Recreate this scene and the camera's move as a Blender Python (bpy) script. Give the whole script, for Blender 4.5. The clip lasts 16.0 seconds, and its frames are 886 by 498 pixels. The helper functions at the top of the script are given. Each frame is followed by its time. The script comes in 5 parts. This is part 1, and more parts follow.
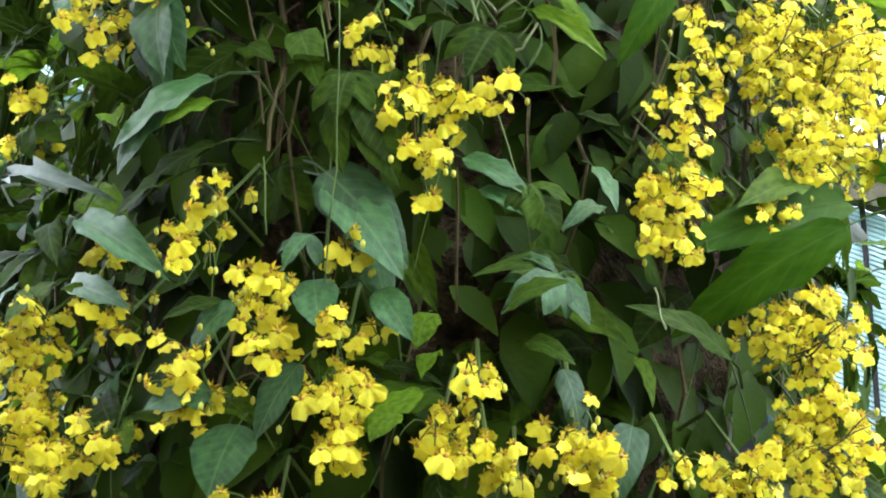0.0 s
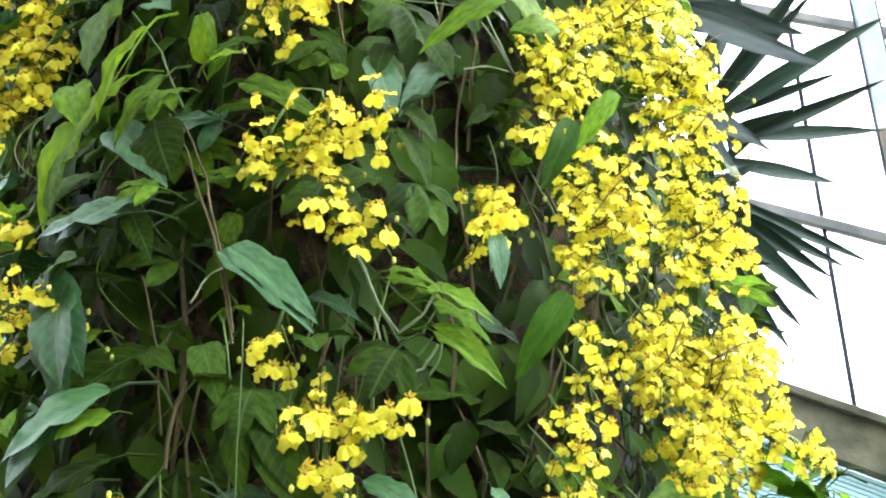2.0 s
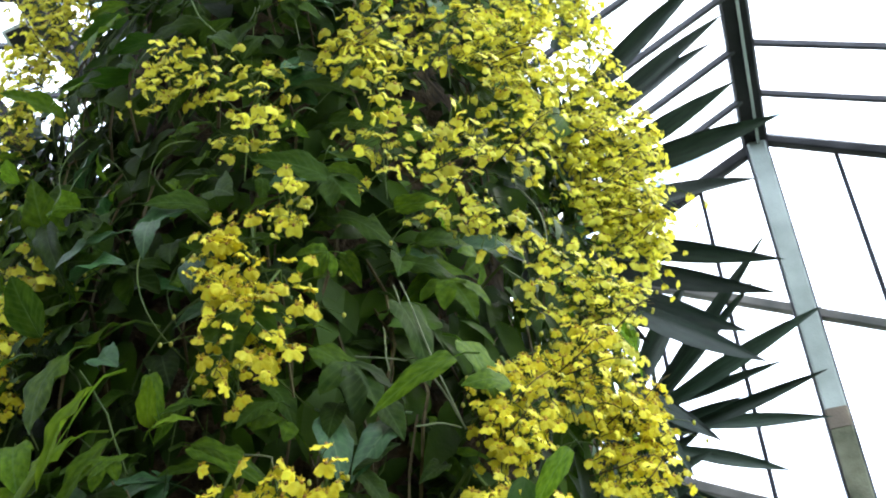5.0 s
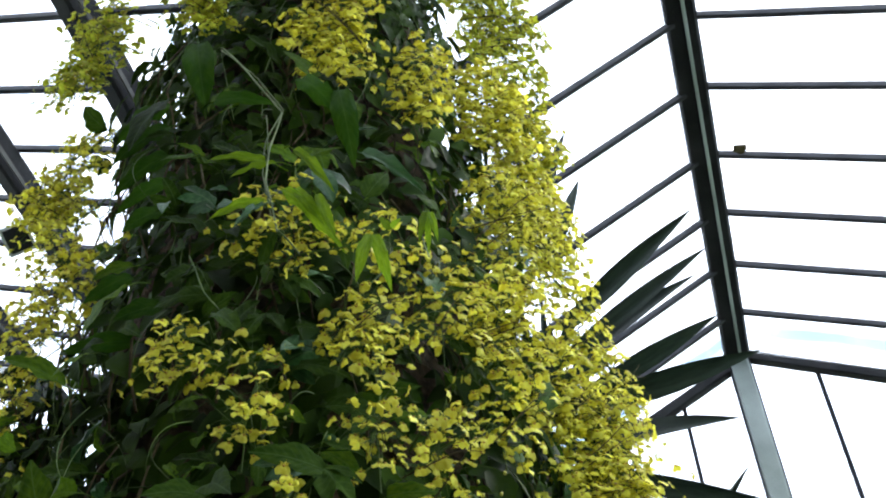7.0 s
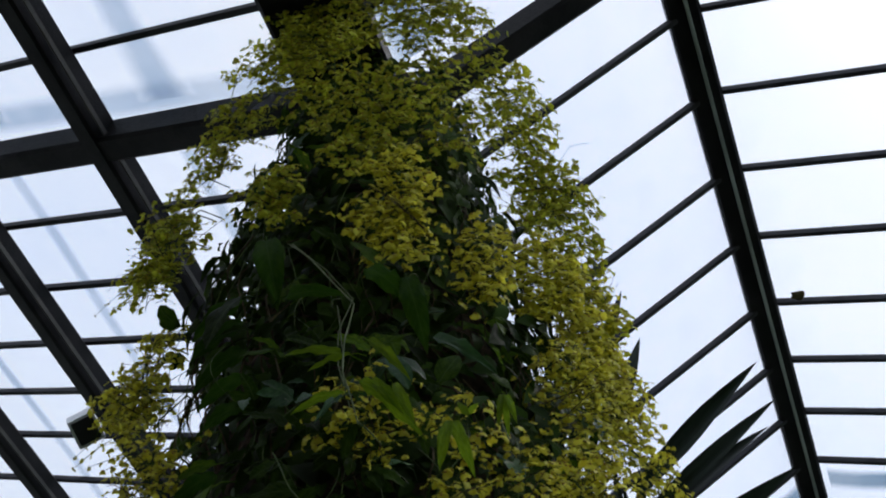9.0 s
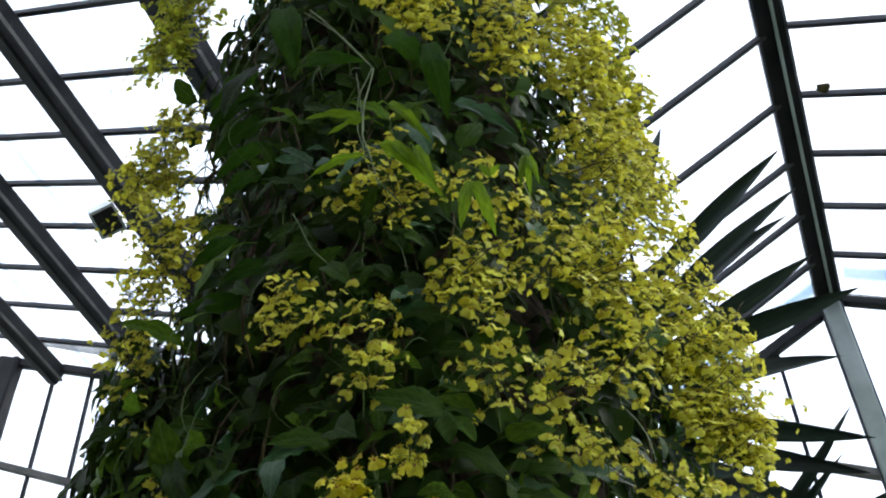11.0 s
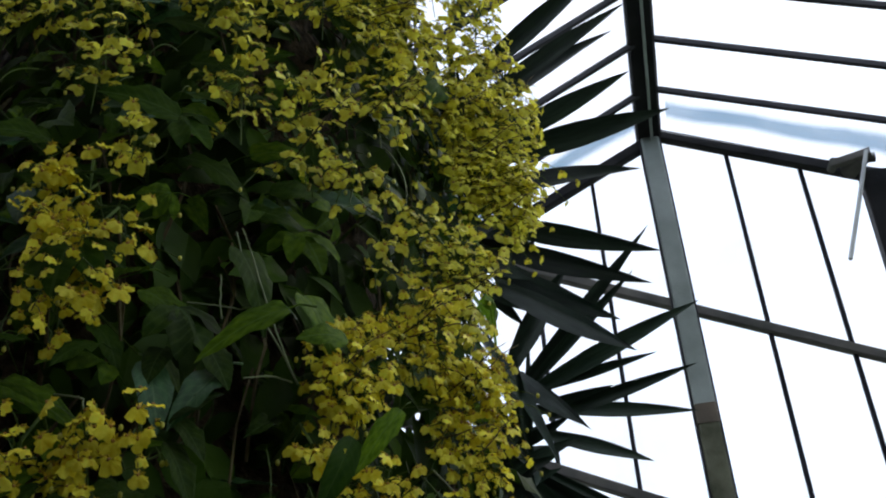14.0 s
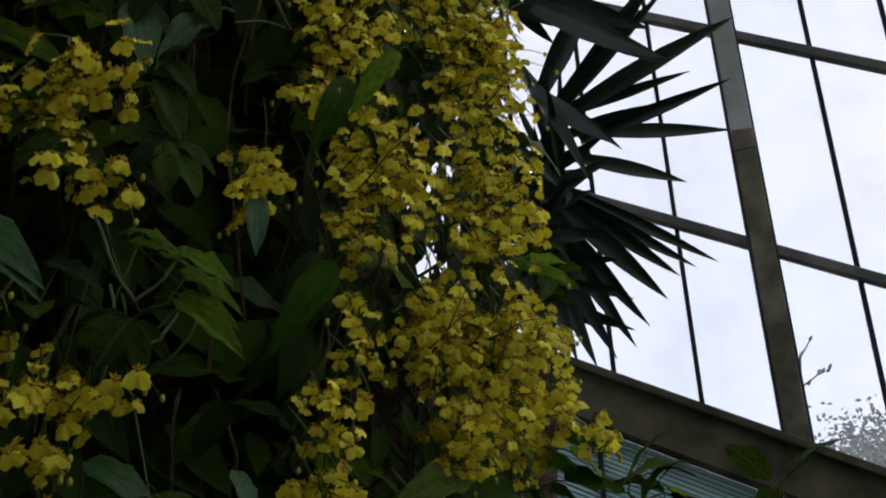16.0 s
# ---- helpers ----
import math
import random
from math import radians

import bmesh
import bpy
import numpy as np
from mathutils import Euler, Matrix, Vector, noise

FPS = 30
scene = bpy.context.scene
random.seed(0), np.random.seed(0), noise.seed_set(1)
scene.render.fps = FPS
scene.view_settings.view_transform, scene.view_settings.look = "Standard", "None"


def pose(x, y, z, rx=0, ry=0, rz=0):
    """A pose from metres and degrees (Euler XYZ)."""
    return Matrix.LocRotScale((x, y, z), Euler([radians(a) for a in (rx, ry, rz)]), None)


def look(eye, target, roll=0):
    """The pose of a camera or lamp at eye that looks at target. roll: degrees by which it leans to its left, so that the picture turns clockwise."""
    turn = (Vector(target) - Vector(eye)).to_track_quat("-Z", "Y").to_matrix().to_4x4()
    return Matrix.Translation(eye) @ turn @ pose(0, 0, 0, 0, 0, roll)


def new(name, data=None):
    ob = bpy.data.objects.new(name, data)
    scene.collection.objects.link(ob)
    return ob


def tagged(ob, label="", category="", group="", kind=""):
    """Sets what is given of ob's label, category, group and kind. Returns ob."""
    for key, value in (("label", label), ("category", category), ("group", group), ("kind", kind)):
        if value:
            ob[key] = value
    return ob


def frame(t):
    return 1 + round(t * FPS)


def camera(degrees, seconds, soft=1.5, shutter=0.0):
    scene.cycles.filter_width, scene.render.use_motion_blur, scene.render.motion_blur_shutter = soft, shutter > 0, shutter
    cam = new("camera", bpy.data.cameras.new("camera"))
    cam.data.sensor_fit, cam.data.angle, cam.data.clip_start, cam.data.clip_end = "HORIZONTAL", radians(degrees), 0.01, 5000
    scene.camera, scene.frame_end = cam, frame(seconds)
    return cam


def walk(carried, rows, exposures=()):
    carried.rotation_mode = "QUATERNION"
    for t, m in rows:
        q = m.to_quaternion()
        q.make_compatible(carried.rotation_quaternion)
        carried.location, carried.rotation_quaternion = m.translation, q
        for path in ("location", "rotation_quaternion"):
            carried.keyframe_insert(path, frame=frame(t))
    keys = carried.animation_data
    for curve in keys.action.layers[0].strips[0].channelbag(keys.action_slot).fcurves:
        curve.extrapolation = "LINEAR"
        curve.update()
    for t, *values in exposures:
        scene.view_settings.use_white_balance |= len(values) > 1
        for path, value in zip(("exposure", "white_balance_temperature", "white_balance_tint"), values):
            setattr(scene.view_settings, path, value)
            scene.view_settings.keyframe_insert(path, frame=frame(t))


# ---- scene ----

cam = camera(41.0, 16.0, soft=2.0)
PATH = [
    (0, (0.406, 0.455, 1.544), (-0.13, 2.291, 2.129), 2.4),
    (0.5, (0.392, 0.443, 1.576), (-0.132, 2.262, 2.223), 2.2),
    (1, (0.392, 0.439, 1.602), (-0.059, 2.246, 2.331), 2.5),
    (1.5, (0.403, 0.397, 1.643), (0.016, 2.178, 2.467), 2.0),
    (2, (0.406, 0.383, 1.677), (0.066, 2.14, 2.57), 1.2),
    (2.5, (0.397, 0.371, 1.722), (0.1, 2.079, 2.719), -0.4),
    (3, (0.403, 0.36, 1.743), (0.1, 2.059, 2.753), -1.0),
    (3.2, (0.403, 0.357, 1.751), (0.11, 2.048, 2.778), -1.2),
    (5.3, (0.41, 0.312, 1.827), (0.22, 1.84, 3.104), -2.1),
    (5.4, (0.414, 0.289, 1.852), (0.231, 1.839, 3.103), -2.8),
    (5.5, (0.426, 0.274, 1.868), (0.255, 1.806, 3.143), -3.2),
    (6, (0.429, 0.22, 1.889), (0.242, 1.678, 3.246), -2.7),
    (6.5, (0.426, 0.168, 1.905), (0.275, 1.551, 3.341), -1.9),
    (7, (0.412, 0.148, 1.907), (0.258, 1.476, 3.393), -0.6),
    (7.5, (0.41, 0.126, 1.916), (0.264, 1.392, 3.457), -1.5),
    (8, (0.414, 0.117, 1.923), (0.304, 1.305, 3.528), -4.0),
    (8.5, (0.402, 0.089, 1.917), (0.279, 1.201, 3.575), -3.5),
    (9, (0.38, 0.062, 1.897), (0.175, 1.169, 3.55), -1.3),
    (9.5, (0.364, 0.082, 1.895), (0.111, 1.236, 3.509), -0.9),
    (9.7, (0.349, 0.085, 1.885), (0.065, 1.277, 3.466), 0.5),
    (11.8, (0.35, 0.247, 1.865), (0.088, 1.634, 3.282), 0.9),
    (12, (0.359, 0.269, 1.866), (0.151, 1.672, 3.277), 0.6),
    (12.5, (0.402, 0.311, 1.853), (0.275, 1.762, 3.224), -0.2),
    (13, (0.435, 0.349, 1.831), (0.362, 1.842, 3.161), -1.3),
    (13.5, (0.452, 0.387, 1.821), (0.376, 1.926, 3.095), -0.9),
    (14, (0.479, 0.405, 1.806), (0.432, 1.975, 3.044), -1.0),
    (14.5, (0.497, 0.43, 1.785), (0.444, 2.046, 2.961), -0.7),
    (15, (0.533, 0.461, 1.751), (0.504, 2.157, 2.81), -1.2),
    (15.5, (0.54, 0.492, 1.709), (0.464, 2.238, 2.681), -1.3),
    (16, (0.534, 0.524, 1.688), (0.396, 2.306, 2.585), -0.9),
]
EXPOSURES = [(0, 2.70, 6600, 13), (1, 2.97, 6550, 15), (1.5, 3.05, 6450, 15), (2, 2.96, 6450, 13), (2.5, 2.5, 6450, 11), (3, 2.25, 6400, 11), (5.5, 1.63, 6350, 10), (7, 1.06, 6350, 11), (8, -0.05, 6350, 13), (8.5, -0.75, 6300, 15), (9, -0.85, 6350, 15), (9.7, -0.72, 6500, 14), (12, 1.08, 6200, 12), (13, 0.4, 6350, 12), (14.5, -0.45, 6550, 17), (15, -0.55, 6800, 20), (15.5, -0.7, 6900, 18), (16, -0.7, 6900, 19)]
walk(cam, [(t, look(eye, target, roll)) for t, eye, target, roll in PATH], EXPOSURES)

# ---- world and sun ----
world = bpy.data.worlds.new("overcast_sky")
scene.world = world
world.use_nodes = True
wn, wl = world.node_tree.nodes, world.node_tree.links
wn.clear()
sky = wn.new("ShaderNodeTexSky")
sky.sky_type, sky.sun_disc = "NISHITA", False
sky.sun_elevation, sky.sun_rotation = radians(62), radians(50)
sky_bg = wn.new("ShaderNodeBackground")
sky_bg.inputs["Strength"].default_value = 0.10
cloud_bg = wn.new("ShaderNodeBackground")
cloud_bg.inputs["Color"].default_value = (0.88, 0.94, 1.0, 1)
cloud_bg.inputs["Strength"].default_value = 1.5
cloud_co, cloud_noise, cloud_ramp = wn.new("ShaderNodeTexCoord"), wn.new("ShaderNodeTexNoise"), wn.new("ShaderNodeValToRGB")
cloud_noise.inputs["Scale"].default_value, cloud_noise.inputs["Detail"].default_value = 2.2, 5
cloud_ramp.color_ramp.elements[0].position, cloud_ramp.color_ramp.elements[1].position = 0.34, 0.62
cloud_ramp.color_ramp.elements[0].color, cloud_ramp.color_ramp.elements[1].color = (0.70, 0.80, 0.97, 1), (0.97, 0.99, 1.0, 1)
wl.new(cloud_co.outputs["Generated"], cloud_noise.inputs["Vector"])
wl.new(cloud_noise.outputs["Fac"], cloud_ramp.inputs["Fac"])
wl.new(cloud_ramp.outputs["Color"], cloud_bg.inputs["Color"])
both = wn.new("ShaderNodeAddShader")
wout = wn.new("ShaderNodeOutputWorld")
wl.new(sky.outputs[0], sky_bg.inputs["Color"])
wl.new(sky_bg.outputs[0], both.inputs[0])
wl.new(cloud_bg.outputs[0], both.inputs[1])
wl.new(both.outputs[0], wout.inputs["Surface"])
sun = new("sun", bpy.data.lights.new("sun", "SUN"))
sun.data.energy, sun.data.angle, sun.data.color = 1.2, radians(14), (1.0, 0.96, 0.88)
sun.matrix_world = look((6, 7, 15), (0, 2, 3))

# ---- materials ----
def calc(n, l, op, a, b=0.0):
    """One arithmetic node on two sockets or numbers."""
    node = n.new("ShaderNodeMath")
    node.operation = op
    for i, v in enumerate((a, b)):
        if isinstance(v, (int, float)):
            node.inputs[i].default_value = v
        else:
            l.new(v, node.inputs[i])
    return node.outputs[0]


def vein(n, l, co, tone, amount):
    """A pale midrib and slanting side veins over a leaf's colour."""
    sep = n.new("ShaderNodeSeparateXYZ")
    l.new(co.outputs["Object"], sep.inputs[0])
    off = calc(n, l, "ABSOLUTE", sep.outputs["X"])
    rib = calc(n, l, "LESS_THAN", off, 0.022)
    wave = calc(n, l, "SINE", calc(n, l, "MULTIPLY", calc(n, l, "SUBTRACT", sep.outputs["Y"], calc(n, l, "MULTIPLY", off, 0.55)), 52.0))
    side = calc(n, l, "MULTIPLY", calc(n, l, "POWER", calc(n, l, "ADD", calc(n, l, "MULTIPLY", wave, 0.5), 0.5), 6.0), 0.45)
    both = calc(n, l, "MULTIPLY", calc(n, l, "MAXIMUM", rib, side), amount)
    mix = n.new("ShaderNodeMix")
    mix.data_type = "RGBA"
    l.new(both, mix.inputs[0])
    l.new(tone, mix.inputs[6])
    mix.inputs[7].default_value = (0.20, 0.30, 0.12, 1)
    return mix.outputs[2]


def mat(name, c1, c2, scale=6.0, rough=0.5, bump=0.2, metal=0.0, vary=0.15, translucent=0.0, fine=60.0, spec=0.4, veins=0.0):
    """A noise-mottled surface between two colours, with a fine grain, some change from piece to piece and, for leaves, light through it."""
    m = bpy.data.materials.new(name)
    m.use_nodes = True
    n, l = m.node_tree.nodes, m.node_tree.links
    b = n["Principled BSDF"]
    co = n.new("ShaderNodeTexCoord")
    big, small = n.new("ShaderNodeTexNoise"), n.new("ShaderNodeTexNoise")
    big.inputs["Scale"].default_value, small.inputs["Scale"].default_value = scale, fine
    big.inputs["Detail"].default_value, small.inputs["Detail"].default_value = 4, 3
    l.new(co.outputs["Object"], big.inputs["Vector"])
    l.new(co.outputs["Object"], small.inputs["Vector"])
    ramp = n.new("ShaderNodeValToRGB")
    ramp.color_ramp.elements[0].position, ramp.color_ramp.elements[1].position = 0.35, 0.68
    ramp.color_ramp.elements[0].color, ramp.color_ramp.elements[1].color = (*c1, 1), (*c2, 1)
    l.new(big.outputs["Fac"], ramp.inputs["Fac"])
    info, isl = n.new("ShaderNodeObjectInfo"), n.new("ShaderNodeNewGeometry")
    add = n.new("ShaderNodeMath")
    add.operation = "ADD"
    l.new(info.outputs["Random"], add.inputs[0])
    l.new(isl.outputs["Random Per Island"], add.inputs[1])
    wrap = n.new("ShaderNodeMath")
    wrap.operation = "FRACT"
    l.new(add.outputs[0], wrap.inputs[0])
    val = n.new("ShaderNodeMapRange")
    val.inputs["To Min"].default_value, val.inputs["To Max"].default_value = 1 - vary, 1 + vary
    l.new(wrap.outputs[0], val.inputs["Value"])
    hsv = n.new("ShaderNodeHueSaturation")
    l.new(ramp.outputs["Color"], hsv.inputs["Color"])
    l.new(val.outputs["Result"], hsv.inputs["Value"])
    tone = hsv.outputs["Color"]
    if veins:
        tone = vein(n, l, co, tone, veins)
    l.new(tone, b.inputs["Base Color"])
    b.inputs["Metallic"].default_value = metal
    b.inputs["Specular IOR Level"].default_value = spec
    rr = n.new("ShaderNodeMapRange")
    rr.inputs["To Min"].default_value, rr.inputs["To Max"].default_value = max(rough - 0.12, 0.05), min(rough + 0.12, 1)
    l.new(small.outputs["Fac"], rr.inputs["Value"])
    l.new(rr.outputs["Result"], b.inputs["Roughness"])
    bp = n.new("ShaderNodeBump")
    bp.inputs["Strength"].default_value, bp.inputs["Distance"].default_value = bump, 0.01
    l.new(small.outputs["Fac"], bp.inputs["Height"])
    l.new(bp.outputs["Normal"], b.inputs["Normal"])
    if translucent:
        tr, mix = n.new("ShaderNodeBsdfTranslucent"), n.new("ShaderNodeMixShader")
        l.new(tone, tr.inputs["Color"])
        mix.inputs["Fac"].default_value = translucent
        l.new(b.outputs["BSDF"], mix.inputs[1])
        l.new(tr.outputs["BSDF"], mix.inputs[2])
        l.new(mix.outputs[0], n["Material Output"].inputs["Surface"])
    return m


def glass_mat(name, tint, haze):
    """Old horticultural glass: clear, a little dusty, with gloss at a slant."""
    m = bpy.data.materials.new(name)
    m.use_nodes = True
    n, l = m.node_tree.nodes, m.node_tree.links
    n.remove(n["Principled BSDF"])
    clear, gloss, dust = n.new("ShaderNodeBsdfTransparent"), n.new("ShaderNodeBsdfGlossy"), n.new("ShaderNodeBsdfTranslucent")
    clear.inputs["Color"].default_value = (*tint, 1)
    gloss.inputs["Roughness"].default_value = 0.08
    dust.inputs["Color"].default_value = (0.85, 0.88, 0.9, 1)
    noise_t, co = n.new("ShaderNodeTexNoise"), n.new("ShaderNodeTexCoord")
    noise_t.inputs["Scale"].default_value, noise_t.inputs["Detail"].default_value = 1.7, 5
    l.new(co.outputs["Object"], noise_t.inputs["Vector"])
    amount = n.new("ShaderNodeMapRange")
    amount.inputs["From Min"].default_value, amount.inputs["From Max"].default_value = 0.4, 0.75
    amount.inputs["To Min"].default_value, amount.inputs["To Max"].default_value = haze * 0.3, haze
    l.new(noise_t.outputs["Fac"], amount.inputs["Value"])
    dusty, out = n.new("ShaderNodeMixShader"), n.new("ShaderNodeMixShader")
    l.new(amount.outputs["Result"], dusty.inputs["Fac"])
    l.new(clear.outputs[0], dusty.inputs[1])
    l.new(dust.outputs[0], dusty.inputs[2])
    slant = n.new("ShaderNodeLayerWeight")
    slant.inputs["Blend"].default_value = 0.5
    shine = calc(n, l, "ADD", calc(n, l, "MULTIPLY", calc(n, l, "POWER", slant.outputs["Facing"], 5.0), 0.35), 0.015)
    l.new(shine, out.inputs["Fac"])
    l.new(dusty.outputs[0], out.inputs[1])
    l.new(gloss.outputs[0], out.inputs[2])
    l.new(out.outputs[0], n["Material Output"].inputs["Surface"])
    return m


def shadow_film_mat(name, tint, least):
    """A bluish film on glass that paints a soft shadow, dense in the middle of its strip and fading out across it."""
    m = bpy.data.materials.new(name)
    m.use_nodes = True
    n, l = m.node_tree.nodes, m.node_tree.links
    n.remove(n["Principled BSDF"])
    co, sep = n.new("ShaderNodeTexCoord"), n.new("ShaderNodeSeparateXYZ")
    l.new(co.outputs["UV"], sep.inputs[0])
    u = calc(n, l, "ABSOLUTE", calc(n, l, "SUBTRACT", sep.outputs["X"], 0.5))
    fade = n.new("ShaderNodeMapRange")
    fade.interpolation_type = "SMOOTHSTEP"
    fade.inputs["From Min"].default_value, fade.inputs["From Max"].default_value = 0.5, 0.1
    l.new(u, fade.inputs["Value"])
    no = n.new("ShaderNodeTexNoise")
    no.inputs["Scale"].default_value = 1.5
    l.new(co.outputs["Object"], no.inputs["Vector"])
    amount = calc(n, l, "MULTIPLY", fade.outputs["Result"], calc(n, l, "ADD", no.outputs["Fac"], least))
    clear, film, mix = n.new("ShaderNodeBsdfTransparent"), n.new("ShaderNodeBsdfTransparent"), n.new("ShaderNodeMixShader")
    film.inputs["Color"].default_value = (*tint, 1)
    l.new(amount, mix.inputs["Fac"])
    l.new(clear.outputs[0], mix.inputs[1])
    l.new(film.outputs[0], mix.inputs[2])
    l.new(mix.outputs[0], n["Material Output"].inputs["Surface"])
    return m


SHADOW_FILM = shadow_film_mat("bluish_shadow_film", (0.30, 0.42, 0.55), 0.15)
SHADOW_FILM_DEEP = shadow_film_mat("deep_bluish_shadow", (0.16, 0.26, 0.34), 0.55)
GLASS = glass_mat("old_glass", (0.95, 0.97, 0.97), 0.18)
IRON = mat("weathered_dark_paint", (0.010, 0.010, 0.011), (0.028, 0.027, 0.028), 3, 0.65, 0.3, spec=0.12)
BAR = mat("dark_glazing_bar_paint", (0.022, 0.022, 0.028), (0.048, 0.048, 0.056), 5, 0.6, 0.2, spec=0.2)
BAR_DARK = mat("black_glazing_bar_paint", (0.010, 0.010, 0.014), (0.024, 0.023, 0.030), 5, 0.7, 0.2, spec=0.1)
POST_GREEN = mat("mossy_grey_green_paint", (0.19, 0.22, 0.20), (0.35, 0.39, 0.37), 2.2, 0.6, 0.4)
RAIL = mat("dull_grey_rail_paint", (0.07, 0.07, 0.065), (0.14, 0.13, 0.12), 4, 0.7, 0.4, spec=0.2)
RUST = mat("rusty_weathered_steel", (0.10, 0.08, 0.06), (0.22, 0.17, 0.12), 4, 0.8, 0.5)
SILL = mat("weathered_brown_plaster", (0.10, 0.095, 0.075), (0.19, 0.17, 0.13), 1.6, 0.85, 0.5)
BAND = mat("mossy_dark_band", (0.030, 0.034, 0.018), (0.105, 0.095, 0.060), 3.5, 0.85, 0.6, fine=35, spec=0.2)
TEAL_DEEP = mat("dull_teal_backing", (0.10, 0.19, 0.19), (0.17, 0.29, 0.29), 2.5, 0.7, 0.2, spec=0.2)
TEAL = mat("pale_teal_slat_paint", (0.34, 0.55, 0.55), (0.48, 0.68, 0.68), 3, 0.5, 0.1)
SOIL = mat("damp_dark_soil", (0.03, 0.022, 0.015), (0.07, 0.05, 0.035), 5, 0.95, 0.8)
GRASS_FAR = mat("distant_grass", (0.05, 0.08, 0.03), (0.10, 0.13, 0.05), 0.3, 0.95, 0.5)
# pale blue-grey leaf colour with the distance haze painted in
FAR_LEAF = mat("haze_tinted_foliage", (0.15, 0.18, 0.20), (0.24, 0.27, 0.31), 0.8, 0.9, 0.2, vary=0.3, spec=0.1)
BARK = mat("brown_bark_and_fibre", (0.022, 0.017, 0.009), (0.13, 0.095, 0.055), 22, 0.95, 1.0, fine=140, spec=0.1)
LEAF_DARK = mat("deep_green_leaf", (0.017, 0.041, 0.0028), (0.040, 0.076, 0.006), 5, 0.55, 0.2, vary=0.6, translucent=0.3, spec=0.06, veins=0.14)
# bluer, lighter leaf green: skylight sheen put into the base colour
LEAF_SHEEN = mat("bluish_sheen_leaf", (0.020, 0.070, 0.017), (0.048, 0.130, 0.037), 6, 0.42, 0.2, vary=0.4, translucent=0.2, spec=0.3, veins=0.2)
LEAF_FRESH = mat("fresh_green_leaf", (0.056, 0.120, 0.006), (0.135, 0.235, 0.013), 6, 0.55, 0.2, vary=0.4, translucent=0.5, spec=0.07, veins=0.18)
LEAF_BROAD = mat("broad_saturated_leaf", (0.022, 0.068, 0.003), (0.042, 0.105, 0.005), 4, 0.6, 0.15, vary=0.3, translucent=0.35, spec=0.05, veins=0.07)
LEAF_LIME = mat("young_lime_leaf", (0.15, 0.27, 0.008), (0.27, 0.42, 0.02), 6, 0.55, 0.2, vary=0.3, translucent=0.6, spec=0.1, veins=0.15)
STEM = mat("green_stem", (0.05, 0.09, 0.018), (0.10, 0.15, 0.03), 20, 0.6, 0.1, vary=0.3, spec=0.2)
STEM_BROWN = mat("dry_brown_stem", (0.05, 0.040, 0.018), (0.11, 0.09, 0.042), 20, 0.8, 0.3, vary=0.3, spec=0.1)
PETAL = mat("bright_yellow_petal", (0.78, 0.65, 0.020), (0.93, 0.87, 0.080), 55, 0.55, 0.15, vary=0.24, translucent=0.38, fine=200, spec=0.2)
PETAL_SPOT = mat("brown_blotched_petal", (0.74, 0.60, 0.05), (0.36, 0.20, 0.02), 110, 0.6, 0.1, vary=0.25, translucent=0.3, fine=300, spec=0.15)
# lemon and green tints put the sky's backlight on upper petals into the colour
PETAL_BACKLIT = mat("backlit_lemon_petal", (0.67, 0.61, 0.035), (0.87, 0.85, 0.11), 55, 0.55, 0.15, vary=0.3, translucent=0.42, fine=200, spec=0.2)
SPOT_BACKLIT = mat("backlit_blotched_petal", (0.68, 0.62, 0.05), (0.46, 0.36, 0.04), 110, 0.6, 0.1, vary=0.25, translucent=0.35, fine=300, spec=0.15)
PETAL_BACKLIT_DIM = mat("dim_backlit_petal", (0.34, 0.39, 0.022), (0.66, 0.66, 0.06), 40, 0.55, 0.15, vary=0.4, translucent=0.42, fine=200, spec=0.15)
BUD = mat("yellow_green_bud", (0.50, 0.50, 0.06), (0.66, 0.64, 0.09), 30, 0.5, 0.1, vary=0.15, translucent=0.25)
YUCCA = mat("dark_sword_leaf", (0.008, 0.020, 0.011), (0.024, 0.044, 0.028), 6, 0.42, 0.2, vary=0.4, spec=0.35)
PALE_CANE = mat("weathered_pale_cane", (0.30, 0.28, 0.22), (0.48, 0.45, 0.38), 9, 0.8, 0.4, spec=0.2)
MOSSY = mat("mossy_brown_green_paint", (0.07, 0.075, 0.045), (0.20, 0.20, 0.14), 5, 0.8, 0.5, spec=0.2)
PLASTIC = mat("black_housing", (0.02, 0.02, 0.022), (0.035, 0.035, 0.038), 4, 0.45, 0.1)
WHITE = mat("white_painted_metal", (0.62, 0.64, 0.66), (0.75, 0.77, 0.78), 4, 0.45, 0.1)


# ---- building helpers ----
def part(name, bm, material, parent=None, label="", at=None):
    """Link a bmesh as one mesh object, under a thing or part if given."""
    me = bpy.data.meshes.new(name)
    bm.to_mesh(me)
    bm.free()
    mats = material if isinstance(material, (list, tuple)) else [material]
    for m in mats:
        me.materials.append(m)
    ob = new(name, me)
    if parent:
        ob.parent = parent
    if at is not None:
        ob.matrix_basis = at
    if label:
        tagged(ob, label)
    return ob


def share(name, me, parent, m):
    """One more object on a mesh that exists already."""
    ob = new(name, me)
    ob.parent = parent
    ob.matrix_basis = m
    return ob


def thing(name, label, category, group="", kind="", at=None):
    ob = new(name)
    if at is not None:
        ob.matrix_basis = at
    return tagged(ob, label, category, group, kind)


